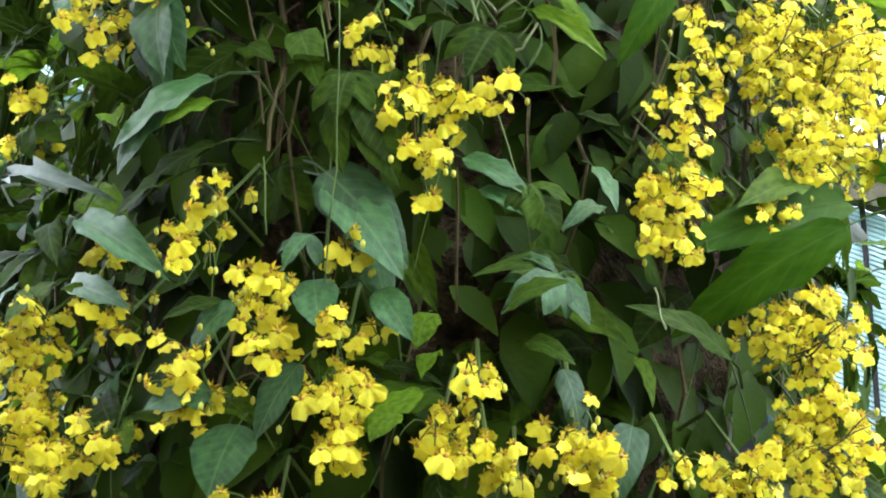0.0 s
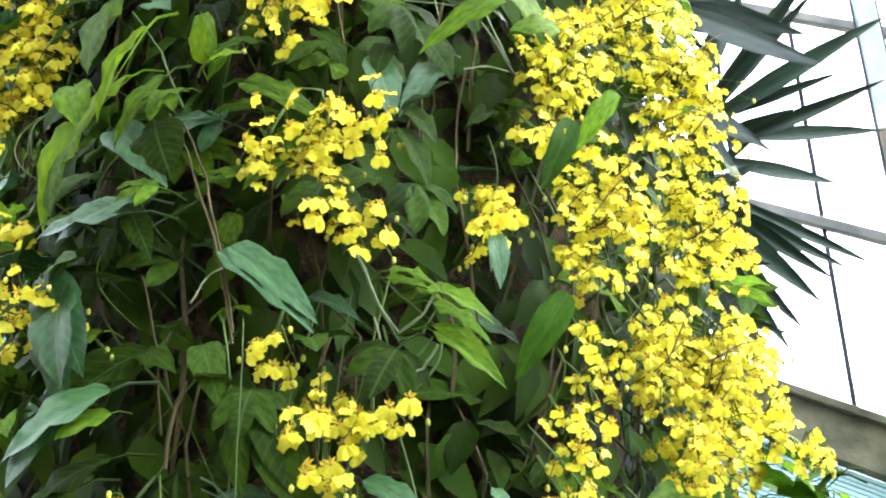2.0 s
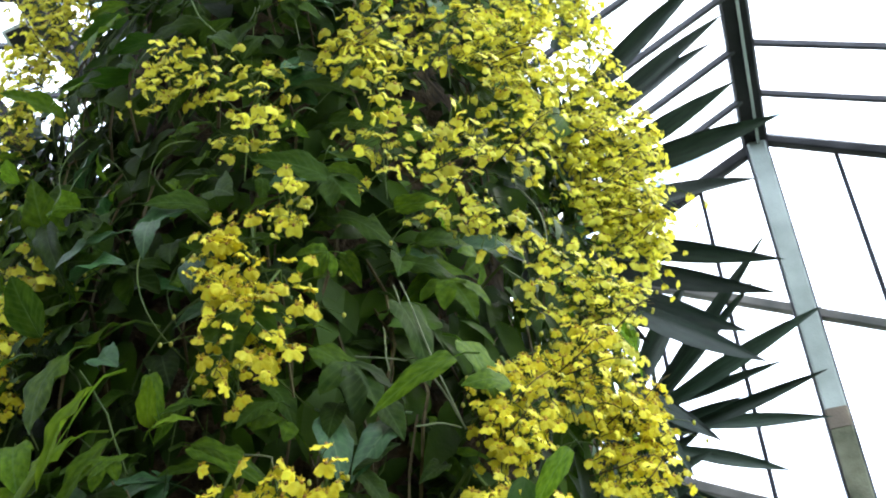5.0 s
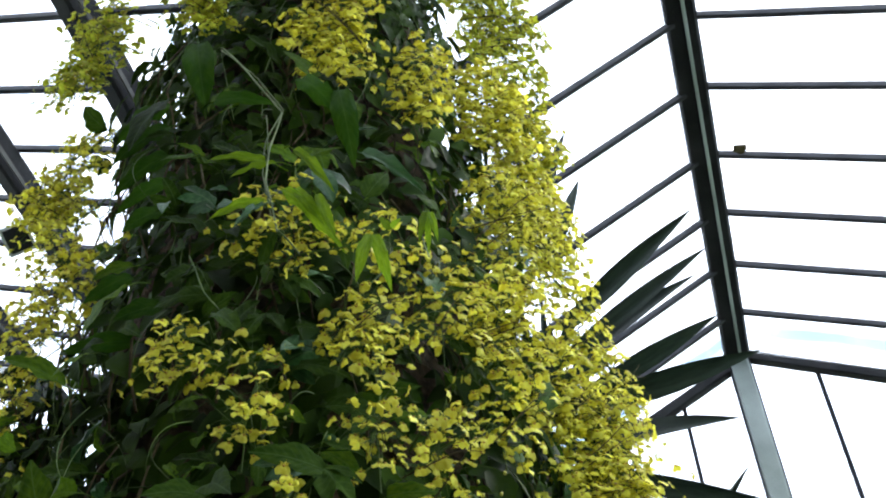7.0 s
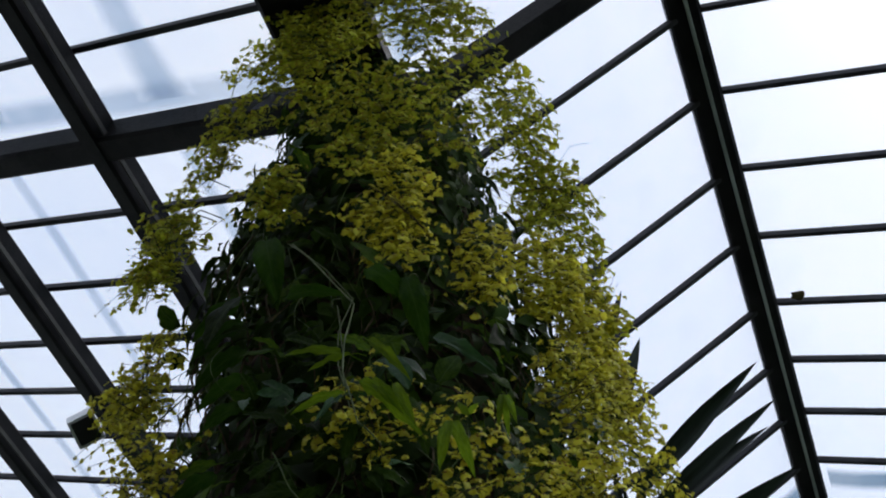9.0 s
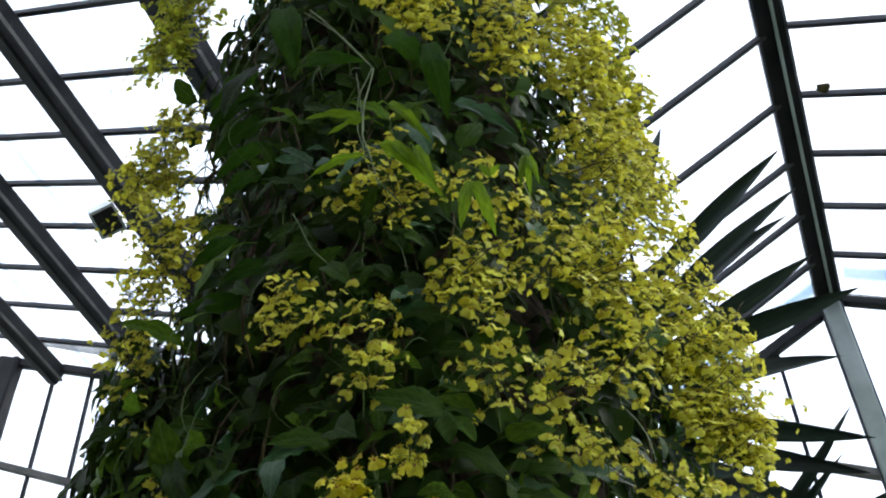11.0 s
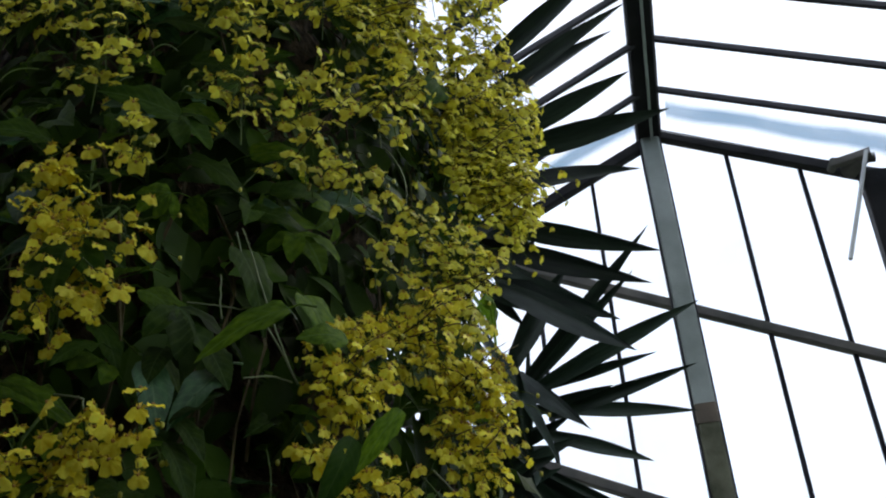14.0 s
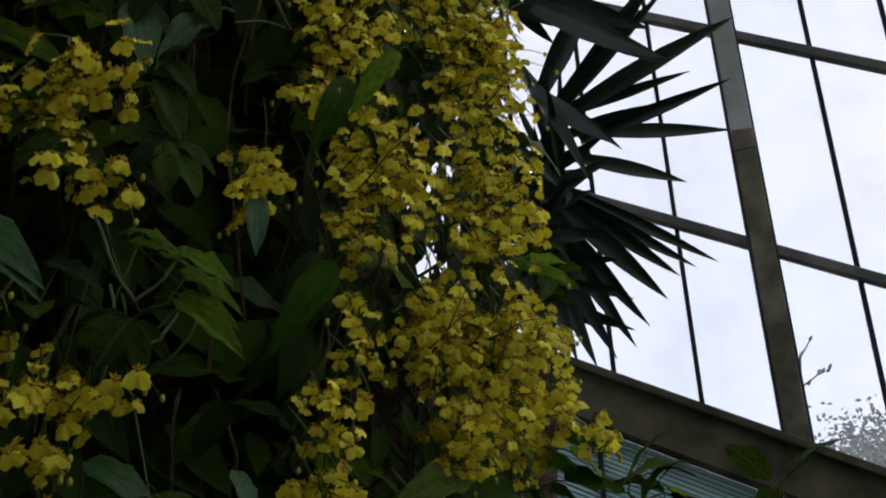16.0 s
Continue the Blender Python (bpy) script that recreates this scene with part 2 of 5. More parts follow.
def beam(bm, a, b, w, h, up=(0, 0, 1), chamfer=0.12):
    """A bar of octagonal section (chamfered w x h) from a to b."""
    a, b = Vector(a), Vector(b)
    d = (b - a).normalized()
    side = d.cross(Vector(up))
    if side.length < 1e-4:
        side = Vector((1, 0, 0))
    side.normalize()
    top = side.cross(d).normalized()
    c = chamfer * min(w, h)
    sec = [(-w / 2 + c, -h / 2), (w / 2 - c, -h / 2), (w / 2, -h / 2 + c), (w / 2, h / 2 - c), (w / 2 - c, h / 2), (-w / 2 + c, h / 2), (-w / 2, h / 2 - c), (-w / 2, -h / 2 + c)]
    rings = [[bm.verts.new(p + side * x + top * y) for x, y in sec] for p in (a, b)]
    for i in range(8):
        bm.faces.new((rings[0][i], rings[0][(i + 1) % 8], rings[1][(i + 1) % 8], rings[1][i]))
    bm.faces.new(rings[0][::-1])
    bm.faces.new(rings[1])
    return bm


def tube(bm, pts, radii, sides=5):
    """A round stalk along points with a radius at each."""
    rings = []
    pts = [Vector(p) for p in pts]
    for i, p in enumerate(pts):
        d = (pts[min(i + 1, len(pts) - 1)] - pts[max(i - 1, 0)])
        d = d.normalized() if d.length > 1e-6 else Vector((0, 0, 1))
        s = d.cross(Vector((0.31, 0.17, 0.94)))
        s = s.normalized() if s.length > 1e-4 else Vector((1, 0, 0))
        t = s.cross(d)
        r = radii[i] if isinstance(radii, (list, tuple)) else radii
        rings.append([bm.verts.new(p + (s * math.cos(k * math.tau / sides) + t * math.sin(k * math.tau / sides)) * r) for k in range(sides)])
    for r0, r1 in zip(rings, rings[1:]):
        for k in range(sides):
            bm.faces.new((r0[k], r0[(k + 1) % sides], r1[(k + 1) % sides], r1[k]))
    bm.faces.new(rings[0][::-1])
    bm.faces.new(rings[-1])
    return bm


def flow(pts, steps=4):
    """More points on a smooth curve through the given ones."""
    pts = [Vector(p) for p in pts]
    ends = [pts[0] * 2 - pts[1]] + pts + [pts[-1] * 2 - pts[-2]]
    fine = []
    for a, b, c, d in zip(ends, ends[1:], ends[2:], ends[3:]):
        for k in range(steps):
            t = k / steps
            fine.append(0.5 * (2 * b + (c - a) * t + (2 * a - 5 * b + 4 * c - d) * t * t + (3 * b - a - 3 * c + d) * t ** 3))
    return fine + [pts[-1]]


def taper(n, thick, thin):
    """Radii of a stalk that starts and ends thin."""
    return [thin + (thick - thin) * math.sin(math.pi * min(0.5 + 0.5 * k / (n - 1), 4.0 * k / (n - 1))) for k in range(n)]


def slab(bm, corners, thick, normal):
    """A flat plate between four corners, with thickness along the normal."""
    n = Vector(normal).normalized() * thick
    lo = [bm.verts.new(Vector(c)) for c in corners]
    hi = [bm.verts.new(Vector(c) + n) for c in corners]
    bm.faces.new(lo[::-1])
    bm.faces.new(hi)
    for i in range(4):
        bm.faces.new((lo[i], lo[(i + 1) % 4], hi[(i + 1) % 4], hi[i]))
    return bm

# ---- the glasshouse ----
# Ridges run along AHEAD; ACROSS points to the right of it. p: across, s: along (0 at the end wall), z: height.
AHEAD = Vector((math.sin(radians(8.6)), math.cos(radians(8.6)), 0))
ACROSS = Vector((math.cos(radians(9.5)), -math.sin(radians(9.5)), 0))
RIDGE_Z, HALF, PITCH_R, PITCH_L = 8.06, 1.62, math.tan(radians(25)), math.tan(radians(30))
# close behind the viewpoint, so the added back wall cuts front light
BACK = -8.87
# where the glazing bars stand along the roofs, from the end wall
NEAR_BARS = [0.0, 0.52, 1.015, 1.507, 2.017, 2.567, 3.085, 3.634, 4.17] + [4.68 + 0.524 * k for k in range(9)]
BROAD_BARS = [0.0, 0.52, 1.06, 1.60, 2.14, 2.62, 3.10, 3.60, 4.13] + [4.68 + 0.524 * k for k in range(9)]


def g(p, s, z):
    """A place in the glasshouse, from its own axes."""
    return Vector((1.937, 7.006, 0)) + ACROSS * p + AHEAD * s + Vector((0, 0, z))


ground = bmesh.new()
bmesh.ops.create_grid(ground, x_segments=60, y_segments=60, size=1500)
for v in ground.verts:
    r = math.hypot(v.co.x, v.co.y)
    v.co.z = -0.02 + (noise.noise(v.co * 0.004) * 6 if r > 80 else 0)
tagged(part("ground", ground, GRASS_FAR), "rough green grass around the glasshouse", "ground", kind="structure")
fl = bmesh.new()
slab(fl, [g(-9.8, BACK, 0.0), g(1.9, BACK, 0.0), g(1.9, 0.0, 0.0), g(-9.8, 0.0, 0.0)], 0.03, (0, 0, 1))
tagged(part("floor", fl, SOIL), "damp dark earth floor of the glasshouse", "floor", kind="structure")


SKEW = -0.035  # the roof bars run a little askew of the end wall


def glaze(root, top, run, normal, stations, width):
    """Glazing bars at the stations, and a pane between each two."""
    bar = None
    for s in stations:
        at = Matrix.Translation(top - AHEAD * s)
        if bar is None:
            bar = part("glazing_bar", beam(bmesh.new(), (0, 0, 0), run, width, 0.05, normal), BAR, root, at=at)
        else:
            share("glazing_bar", bar.data, root, at)
    for s, e in zip(stations, stations[1:]):
        q = part("pane", slab(bmesh.new(), [Vector((0, 0, 0)), run, run - AHEAD * (e - s), -AHEAD * (e - s)], 0.004, normal), GLASS, root, at=Matrix.Translation(top - AHEAD * s + normal * 0.012))
        q.visible_shadow = False


def roof_slope(root, ridge_p, side, drop):
    """The glazing of one slope: bars and panes from the ridge to the gutter."""
    foot = ridge_p + side * HALF
    z0 = RIDGE_Z - (0.05 if side > 0 else 0.0)
    z1 = z0 - HALF * drop
    normal = Vector(ACROSS * side * drop + Vector((0, 0, 1))).normalized()
    run = g(foot, SKEW * side * HALF, z1) - g(ridge_p, 0, z0)
    glaze(root, g(ridge_p, 0, z0), run, normal, NEAR_BARS, 0.030)
    for s in (-4.68,):
        rb = bmesh.new()
        beam(rb, g(ridge_p, s, z0 - 0.10), g(foot, s + SKEW * side * HALF, z1 - 0.10), 0.13, 0.20, normal)
        part("rafter", rb, IRON, root)


def roof_span(ridge_p, drop_l, drop_r, label):
    root = thing("roof_span", label, "glass roof", kind="structure")
    rb = bmesh.new()
    beam(rb, g(ridge_p - 0.08, 0, RIDGE_Z - 0.02), g(ridge_p - 0.08, BACK, RIDGE_Z - 0.02), 0.19, 0.16)
    part("ridge_beam", rb, IRON, root)
    rb = bmesh.new()
    beam(rb, g(ridge_p - 0.06, 0.0, RIDGE_Z - 0.115), g(ridge_p - 0.06, BACK, RIDGE_Z - 0.115), 0.02, 0.03)
    part("ridge_fillet", rb, POST_GREEN, root, "pale worn edge under the ridge")
    roof_slope(root, ridge_p, -1, drop_l)
    roof_slope(root, ridge_p, 1, drop_r)
    return root


span = roof_span(0.0, PITCH_L, PITCH_R, "glazed ridge roof with dark painted bars")

# the broad slope on the other side of the valley, on stout beams
BROAD, FOOT_P, FOOT_Z, FAR_P = math.tan(radians(24)), -HALF, RIDGE_Z - 0.93, -8.7


def broad_z(p):
    return FOOT_Z + (FOOT_P - p) * BROAD


broad = thing("roof_span", "broad glass roof slope on stout dark beams", "glass roof", kind="structure")
bn = (ACROSS * BROAD + Vector((0, 0, 1))).normalized()
FOOT_S, FAR_S = SKEW * (FOOT_P + 4.6), SKEW * (FAR_P + 4.6)
run = g(FAR_P, FAR_S, broad_z(FAR_P)) - g(FOOT_P, FOOT_S, FOOT_Z)
glaze(broad, g(FOOT_P, FOOT_S, FOOT_Z), run, bn, BROAD_BARS, 0.036)
for s in (-4.68,):
    part("rafter", beam(bmesh.new(), g(FOOT_P, s + FOOT_S, FOOT_Z - 0.12), g(FAR_P, s + FAR_S, broad_z(FAR_P) - 0.12), 0.16, 0.22, bn), IRON, broad)
for p in (-3.34, -4.66, -5.98, -7.30):
    part("beam", beam(bmesh.new(), g(p, 0, broad_z(p) - 0.14), g(p, BACK, broad_z(p) - 0.14), 0.135, 0.20, bn), IRON, broad)
    part("beam_edge", beam(bmesh.new(), g(p + 0.075, 0, broad_z(p) - 0.22), g(p + 0.075, BACK, broad_z(p) - 0.22), 0.012, 0.03, bn), RAIL, broad)


def lay_shadow(root, a, b, wa, wb, across, film=SHADOW_FILM):
    """A soft-edged strip of painted shadow on the glass from a to b."""
    gb = bmesh.new()
    uv = gb.loops.layers.uv.new("uv")
    a, b, across = Vector(a), Vector(b), Vector(across).normalized()
    last = None
    for k in range(9):
        t = k / 8
        q, w = a.lerp(b, t) + across * 0.012 * math.sin(k * 1.7), wa + (wb - wa) * t ** 3
        row = [gb.verts.new(q - across * w / 2), gb.verts.new(q + across * w / 2)]
        if last:
            f = gb.faces.new((last[0], last[1], row[1], row[0]))
            for lp, u in zip(f.loops, (0, 1, 1, 0)):
                lp[uv].uv = (u, t)
        last = row
    o = part("painted_shadow", gb, film, root)
    o.visible_shadow = False


def on_broad(p, s):
    return g(p, s, broad_z(p)) + bn * 0.03


# ghost shadows of the beams, painted as film strips on the glass
for p in (-2.93, -4.27, -5.60, -6.93):
    lay_shadow(broad, on_broad(p, -8.8), on_broad(p + 0.05, -4.86), 0.14, 0.42, ACROSS - Vector((0, 0, BROAD)))
    lay_shadow(broad, on_broad(p, -4.52), on_broad(p, -0.05), 0.16, 0.16, ACROSS - Vector((0, 0, BROAD)))
lay_shadow(broad, on_broad(FOOT_P, -4.88), on_broad(FAR_P, -4.88), 0.26, 0.26, AHEAD)
for side, drop in ((1, PITCH_R), (-1, PITCH_L)):
    up = (ACROSS * side * drop + Vector((0, 0, 1))).normalized() * 0.03
    lay_shadow(span, g(side * (HALF - 0.2), -8.8, RIDGE_Z - (HALF - 0.2) * drop) + up, g(side * (HALF - 0.2), -4.8, RIDGE_Z - (HALF - 0.2) * drop) + up, 0.34, 0.44, ACROSS - Vector((0, 0, side * drop)))
    lay_shadow(span, g(side * 0.05, -0.24, RIDGE_Z - 0.05 * drop) + up, g(side * HALF, -0.26, RIDGE_Z - HALF * drop) + up, 0.26, 0.34, AHEAD, SHADOW_FILM_DEEP)


def gutter(p, z, w):
    gb = bmesh.new()
    beam(gb, g(p, 0, z - 0.06), g(p, BACK, z - 0.06), w, 0.18)
    tagged(part("gutter", gb, IRON), "wide dark gutter at the foot of the glass roof", "gutter", kind="structure")


gutter(-1.74, RIDGE_Z - HALF * PITCH_L, 0.46)
gutter(HALF + 0.05, RIDGE_Z - HALF * PITCH_R, 0.26)

# the end wall: upright bars, a broad post under the ridge and raking rails
RAKE = -0.48
end = thing("wall_north", "glazed end wall with thin dark upright bars", "wall", kind="structure")


def roofline(p):
    """Height of the roof at the end wall."""
    if p > 0:
        return RIDGE_Z - 0.03 - p * PITCH_R
    return RIDGE_Z + p * PITCH_L if p > -HALF else broad_z(p)


def sill_z(p):
    return RIDGE_Z - 4.438 - 0.497 * p


for k in range(-17, 4):
    p = 0.487 * k + (0.028 if k > 0 else 0.0)
    if abs(k) > 0:
        b = bmesh.new()
        beam(b, g(p + 0.045, 0.02, sill_z(p + 0.045)), g(p - 0.06, 0.02, roofline(p - 0.06)), 0.028, 0.04, AHEAD)
        part("glazing_bar", b, BAR_DARK, end)
for k in range(-17, 3):
    p0, p1 = 0.01 + 0.485 * k, 0.01 + 0.485 * (k + 1)
    b = bmesh.new()
    slab(b, [g(p0, 0.03, sill_z(p0)), g(p1, 0.03, sill_z(p1)), g(p1, 0.03, roofline(p1)), g(p0, 0.03, roofline(p0))], 0.004, AHEAD)
    o = part("pane", b, GLASS, end)
    o.visible_shadow = False
for off in (-1.64, -3.20):
    b = bmesh.new()
    for a, c in ((-8.1, -0.01), (0.01, HALF)):
        beam(b, g(a, 0.0, RIDGE_Z + off + RAKE * a), g(c, 0.0, RIDGE_Z + off + RAKE * c), 0.06, 0.07)
    part("rail", b, RAIL, end)


def post_p(z):
    """The post under the ridge leans a little."""
    return 0.05 - 0.128 * (z - 3.6) / 4.44


JOINT = 5.62
b = beam(bmesh.new(), g(post_p(JOINT), -0.03, JOINT), g(post_p(RIDGE_Z), -0.03, RIDGE_Z - 0.02), 0.135, 0.10, AHEAD)
part("post", b, POST_GREEN, end, "pale grey-green upper post")
b = beam(bmesh.new(), g(post_p(3.6), -0.03, 3.6), g(post_p(JOINT), -0.03, JOINT - 0.002), 0.135, 0.10, AHEAD)
part("post", b, MOSSY, end, "mossy brown-green lower post")
b = beam(bmesh.new(), g(post_p(5.5), -0.034, 5.50), g(post_p(5.64), -0.034, 5.64), 0.140, 0.104, AHEAD)
part("joint_plate", b, RUST, end, "rusty joint plate on the post")
for side in (-1, 1):
    b = beam(bmesh.new(), g(post_p(3.6) + side * 0.076, -0.02, 3.6), g(post_p(RIDGE_Z) + side * 0.076, -0.02, RIDGE_Z - 0.1), 0.012, 0.08, AHEAD)
    part("post_edge", b, BAR, end)
for p0, p1 in ((0.0, HALF), (0.0, -HALF), (-HALF - 0.01, -8.1)):
    b = bmesh.new()
    beam(b, g(p0, -0.02, roofline(p0) - 0.05), g(p1, -0.02, roofline(p1) - 0.05), 0.07, 0.09)
    part("verge_rail", b, IRON, end)
for p in (HALF - 0.21, -HALF - 0.1, -4.7, -7.9):
    b = bmesh.new()
    beam(b, g(p, -0.04, 0), g(p, -0.04, roofline(p) - 0.06), 0.20, 0.14, AHEAD)
    part("post", b, IRON, end)
b = bmesh.new()
slab(b, [g(-8.1, 0.06, sill_z(-8.1) - 0.31), g(1.72, 0.06, sill_z(1.72) - 0.31), g(1.72, 0.06, sill_z(1.72)), g(-8.1, 0.06, sill_z(-8.1))], -0.16, AHEAD)
part("sill_band", b, BAND, end, "weathered brown band under the glazing")
b = bmesh.new()
beam(b, g(-8.1, -0.11, sill_z(-8.1)), g(1.72, -0.11, sill_z(1.72)), 0.10, 0.05)
part("sill", b, BAND, end)
b = bmesh.new()
slab(b, [g(-8.1, 0.10, 0), g(1.72, 0.10, 0), g(1.72, 0.10, sill_z(1.72) - 0.30), g(-8.1, 0.10, sill_z(-8.1) - 0.30)], 0.1, AHEAD)
part("lower_panel", b, TEAL_DEEP, end)

# outer walls that close the house; unseen solid south one added to block light
for nm, a, c, solid in (("wall_west", (-8.1, 0), (-8.1, BACK), False), ("wall_east", (1.72, 0), (1.72, BACK), False), ("wall_south_block", (-8.1, BACK), (1.72, BACK), True)):
    w = thing(nm, "plain unseen back wall added to block light" if solid else "glazed outer wall above a low wall", "wall", kind="structure")
    A, C = g(*a, 0), g(*c, 0)
    n = (C - A).cross(Vector((0, 0, 1))).normalized()
    b = bmesh.new()
    hgt = 10.5 if solid else 2.4
    slab(b, [A, C, C + Vector((0, 0, hgt)), A + Vector((0, 0, hgt))], 0.2, n)
    part("masonry", b, SILL, w)
    if solid:
        continue
    top = 7.1 if nm == "wall_east" else 10.0
    b = bmesh.new()
    slab(b, [A + Vector((0, 0, hgt)), C + Vector((0, 0, hgt)), C + Vector((0, 0, top)), A + Vector((0, 0, top))], 0.005, n)
    o = part("pane", b, GLASS, w)
    o.visible_shadow = False
    for k in range(12):
        q = A.lerp(C, k / 11)
        b = bmesh.new()
        beam(b, q + Vector((0, 0, hgt)), q + Vector((0, 0, top)), 0.06, 0.08, n)
        part("glazing_bar", b, BAR, w)

# shading slats below the band of the end wall
blind = thing("slatted_blind", "pale teal slatted blind below the brown band", "blind")
slope = (g(1.7, 0, sill_z(1.7)) - g(-8, 0, sill_z(-8))).normalized()
for k in range(44):
    b = bmesh.new()
    z = -0.335 - 0.0295 * k
    beam(b, g(-8, 0.03 - 0.0022 * k, sill_z(-8) + z), g(1.7, 0.03 - 0.0022 * k, sill_z(1.7) + z), 0.012, 0.0175)
    part("slat", b, TEAL, blind)
for p in (-1.05, 0.0, 1.0):
    b = bmesh.new()
    beam(b, g(p, 0.01, sill_z(p) - 0.32), g(p + 0.02, -0.09, sill_z(p) - 1.7), 0.03, 0.02, AHEAD)
    part("hanger", b, IRON, blind)

# a small hanging sensor box and the vent gear
box = thing("sensor_box", "white and black sensor box hung from the roof", "sensor", at=Matrix.Translation((-3.34, 5.46, 8.44)) @ Vector((3.6, -5.3, -6.6)).to_track_quat("-Y", "Z").to_matrix().to_4x4() @ pose(0, 0, 0, 12, 45, 14))
b = bmesh.new()
bmesh.ops.create_cube(b, size=1)
bmesh.ops.scale(b, vec=(0.22, 0.22, 0.20), verts=b.verts)
bmesh.ops.bevel(b, geom=b.edges[:], offset=0.012, segments=2)
casing = part("casing", b, WHITE, box)
b = bmesh.new()
bmesh.ops.create_cube(b, size=1)
bmesh.ops.scale(b, vec=(0.18, 0.02, 0.16), verts=b.verts)
bmesh.ops.bevel(b, geom=b.edges[:], offset=0.006, segments=1)
part("opening", b, PLASTIC, casing, "black opening", at=pose(0, -0.105, 0))
b = bmesh.new()
tube(b, [(0.10, 0.05, 0.10), (0.14, 0.2, 0.14), (0.16, 0.32, 0.16)], 0.008)
part("hanger", b, IRON, box)

gear = thing("vent_gear", "grey metal vent gear with a hanging rod", "vent gear", at=Matrix.Translation(g(1.27, -0.16, 7.33)))
b = bmesh.new()
bmesh.ops.create_cone(b, segments=14, radius1=0.06, radius2=0.06, depth=0.16, cap_ends=True, matrix=pose(0, 0, 0, 90, 0, 20))
bmesh.ops.create_cone(b, segments=12, radius1=0.035, radius2=0.035, depth=0.30, cap_ends=True, matrix=pose(0.0, 0, 0.05, 0, 90, -10))
beam(b, -ACROSS * 0.16 - AHEAD * 0.04, ACROSS * 0.10 - AHEAD * 0.12, 0.05, 0.06)
bmesh.ops.create_cone(b, segments=12, radius1=0.03, radius2=0.03, depth=0.10, cap_ends=True, matrix=Matrix.Translation(ACROSS * -0.14) @ pose(0, 0, 0.03, 90, 0, 0))
housing = part("housing", b, RAIL, gear)
b = bmesh.new()
tube(b, [ACROSS * 0.07 - AHEAD * 0.14, ACROSS * -0.08 - AHEAD * 0.14 - Vector((0, 0, 0.45)), ACROSS * -0.23 - AHEAD * 0.14 - Vector((0, 0, 0.89))], 0.015, 10)
part("rod", b, WHITE, housing, "pale hanging rod")

moth = thing("dead_leaf", "small dark dead leaf caught on a roof bar", "leaf", at=Matrix.Translation(g(0.148, -2.084, 7.928)))
b = bmesh.new()
bmesh.ops.create_icosphere(b, subdivisions=2, radius=0.035)
for v in b.verts:
    v.co = Vector((v.co.x * 1.3, v.co.y, v.co.z * 0.5)) * (1 + 0.5 * noise.noise(v.co * 40))
part("blade", b, STEM_BROWN, moth)

# a thin sapling just outside the end wall
sap = thing("sapling", "bare thin twig with a few buds outside the glass", "sapling", at=Matrix.Translation(g(0.15, 0.6, 0.10)))
b = bmesh.new()
tube(b, [(0, 0, -0.12), (0.03, 0, 1.8), (-0.02, 0, 3.2), (0, 0, 4.04), (0.03, 0, 4.04 + 0.22), (0.10, 0, 4.04 + 0.32)], [0.02, 0.016, 0.012, 0.009, 0.007, 0.004], 6)
tube(b, [(0.005, 0, 4.04 + 0.02), (0.12, 0, 4.04 + 0.10), (0.19, 0, 4.04 + 0.13)], [0.006, 0.005, 0.003], 5)
tube(b, [(0.0, 0, 4.04 - 0.02), (-0.03, 0, 4.04 + 0.10), (-0.05, 0, 4.04 + 0.2)], [0.005, 0.004, 0.003], 5)
TWIG = mat("dark_wet_twig", (0.010, 0.009, 0.008), (0.026, 0.022, 0.018), 20, 0.8, 0.2, spec=0.1)
part("stem", b, TWIG, sap)
for dx, dz in ((0.04, 0.24), (0.11, 0.34), (0.13, 0.12), (0.20, 0.15), (0.06, 0.05), (-0.04, 0.19), (-0.055, 0.22), (0.155, 0.125), (0.19, 0.13)):
    b = bmesh.new()
    bmesh.ops.create_icosphere(b, subdivisions=1, radius=0.016)
    bmesh.ops.scale(b, vec=(0.7, 0.7, 1.5), verts=b.verts)
    part("bud", b, TWIG, sap, at=pose(dx, 0, 4.04 + dz, 0, 30, 0))

# a tree beyond the end wall
tree = thing("tree", "distant leafy tree seen through the end wall", "tree", at=Matrix.Translation((9.2, 28.0, -0.25)))
r = random.Random(5)
b = bmesh.new()
tube(b, [(0, 0, 0), (0.1, 0, 3), (-0.1, 0.1, 6), (0, 0, 9)], [0.3, 0.25, 0.16, 0.05], 10)
limbs = []
for k in range(14):
    a, z0 = k * 2.4, 3.5 + 0.42 * k
    e = Vector((math.cos(a) * r.uniform(1.2, 2.4), math.sin(a) * r.uniform(1.2, 2.4), z0 + r.uniform(0.6, 1.6)))
    tube(b, [(0, 0, z0), e * 0.5 + Vector((0, 0, z0 * 0.5 + 0.1)), e], [0.08, 0.05, 0.015], 6)
    limbs.append((Vector((0, 0, z0)), e))
part("trunk", b, STEM_BROWN, tree)
vs, fs = [], []
for i in range(30000):
    a, e = r.choice(limbs)
    p = a.lerp(e, r.uniform(0.35, 1.1)) + Vector((r.gauss(0, 0.5), r.gauss(0, 0.5), r.gauss(0, 0.4)))
    u = Vector((r.gauss(0, 1), r.gauss(0, 1), r.gauss(0, 1))).normalized() * 0.075
    w = u.cross(Vector((r.gauss(0, 1), r.gauss(0, 1), 1))).normalized() * 0.045
    k = len(vs)
    vs += [p - u, p + w, p + u, p - w]
    fs.append((k, k + 1, k + 2, k + 3))
me = bpy.data.meshes.new("crown")
me.from_pydata([v[:] for v in vs], [], fs)
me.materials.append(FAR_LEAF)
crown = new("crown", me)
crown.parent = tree

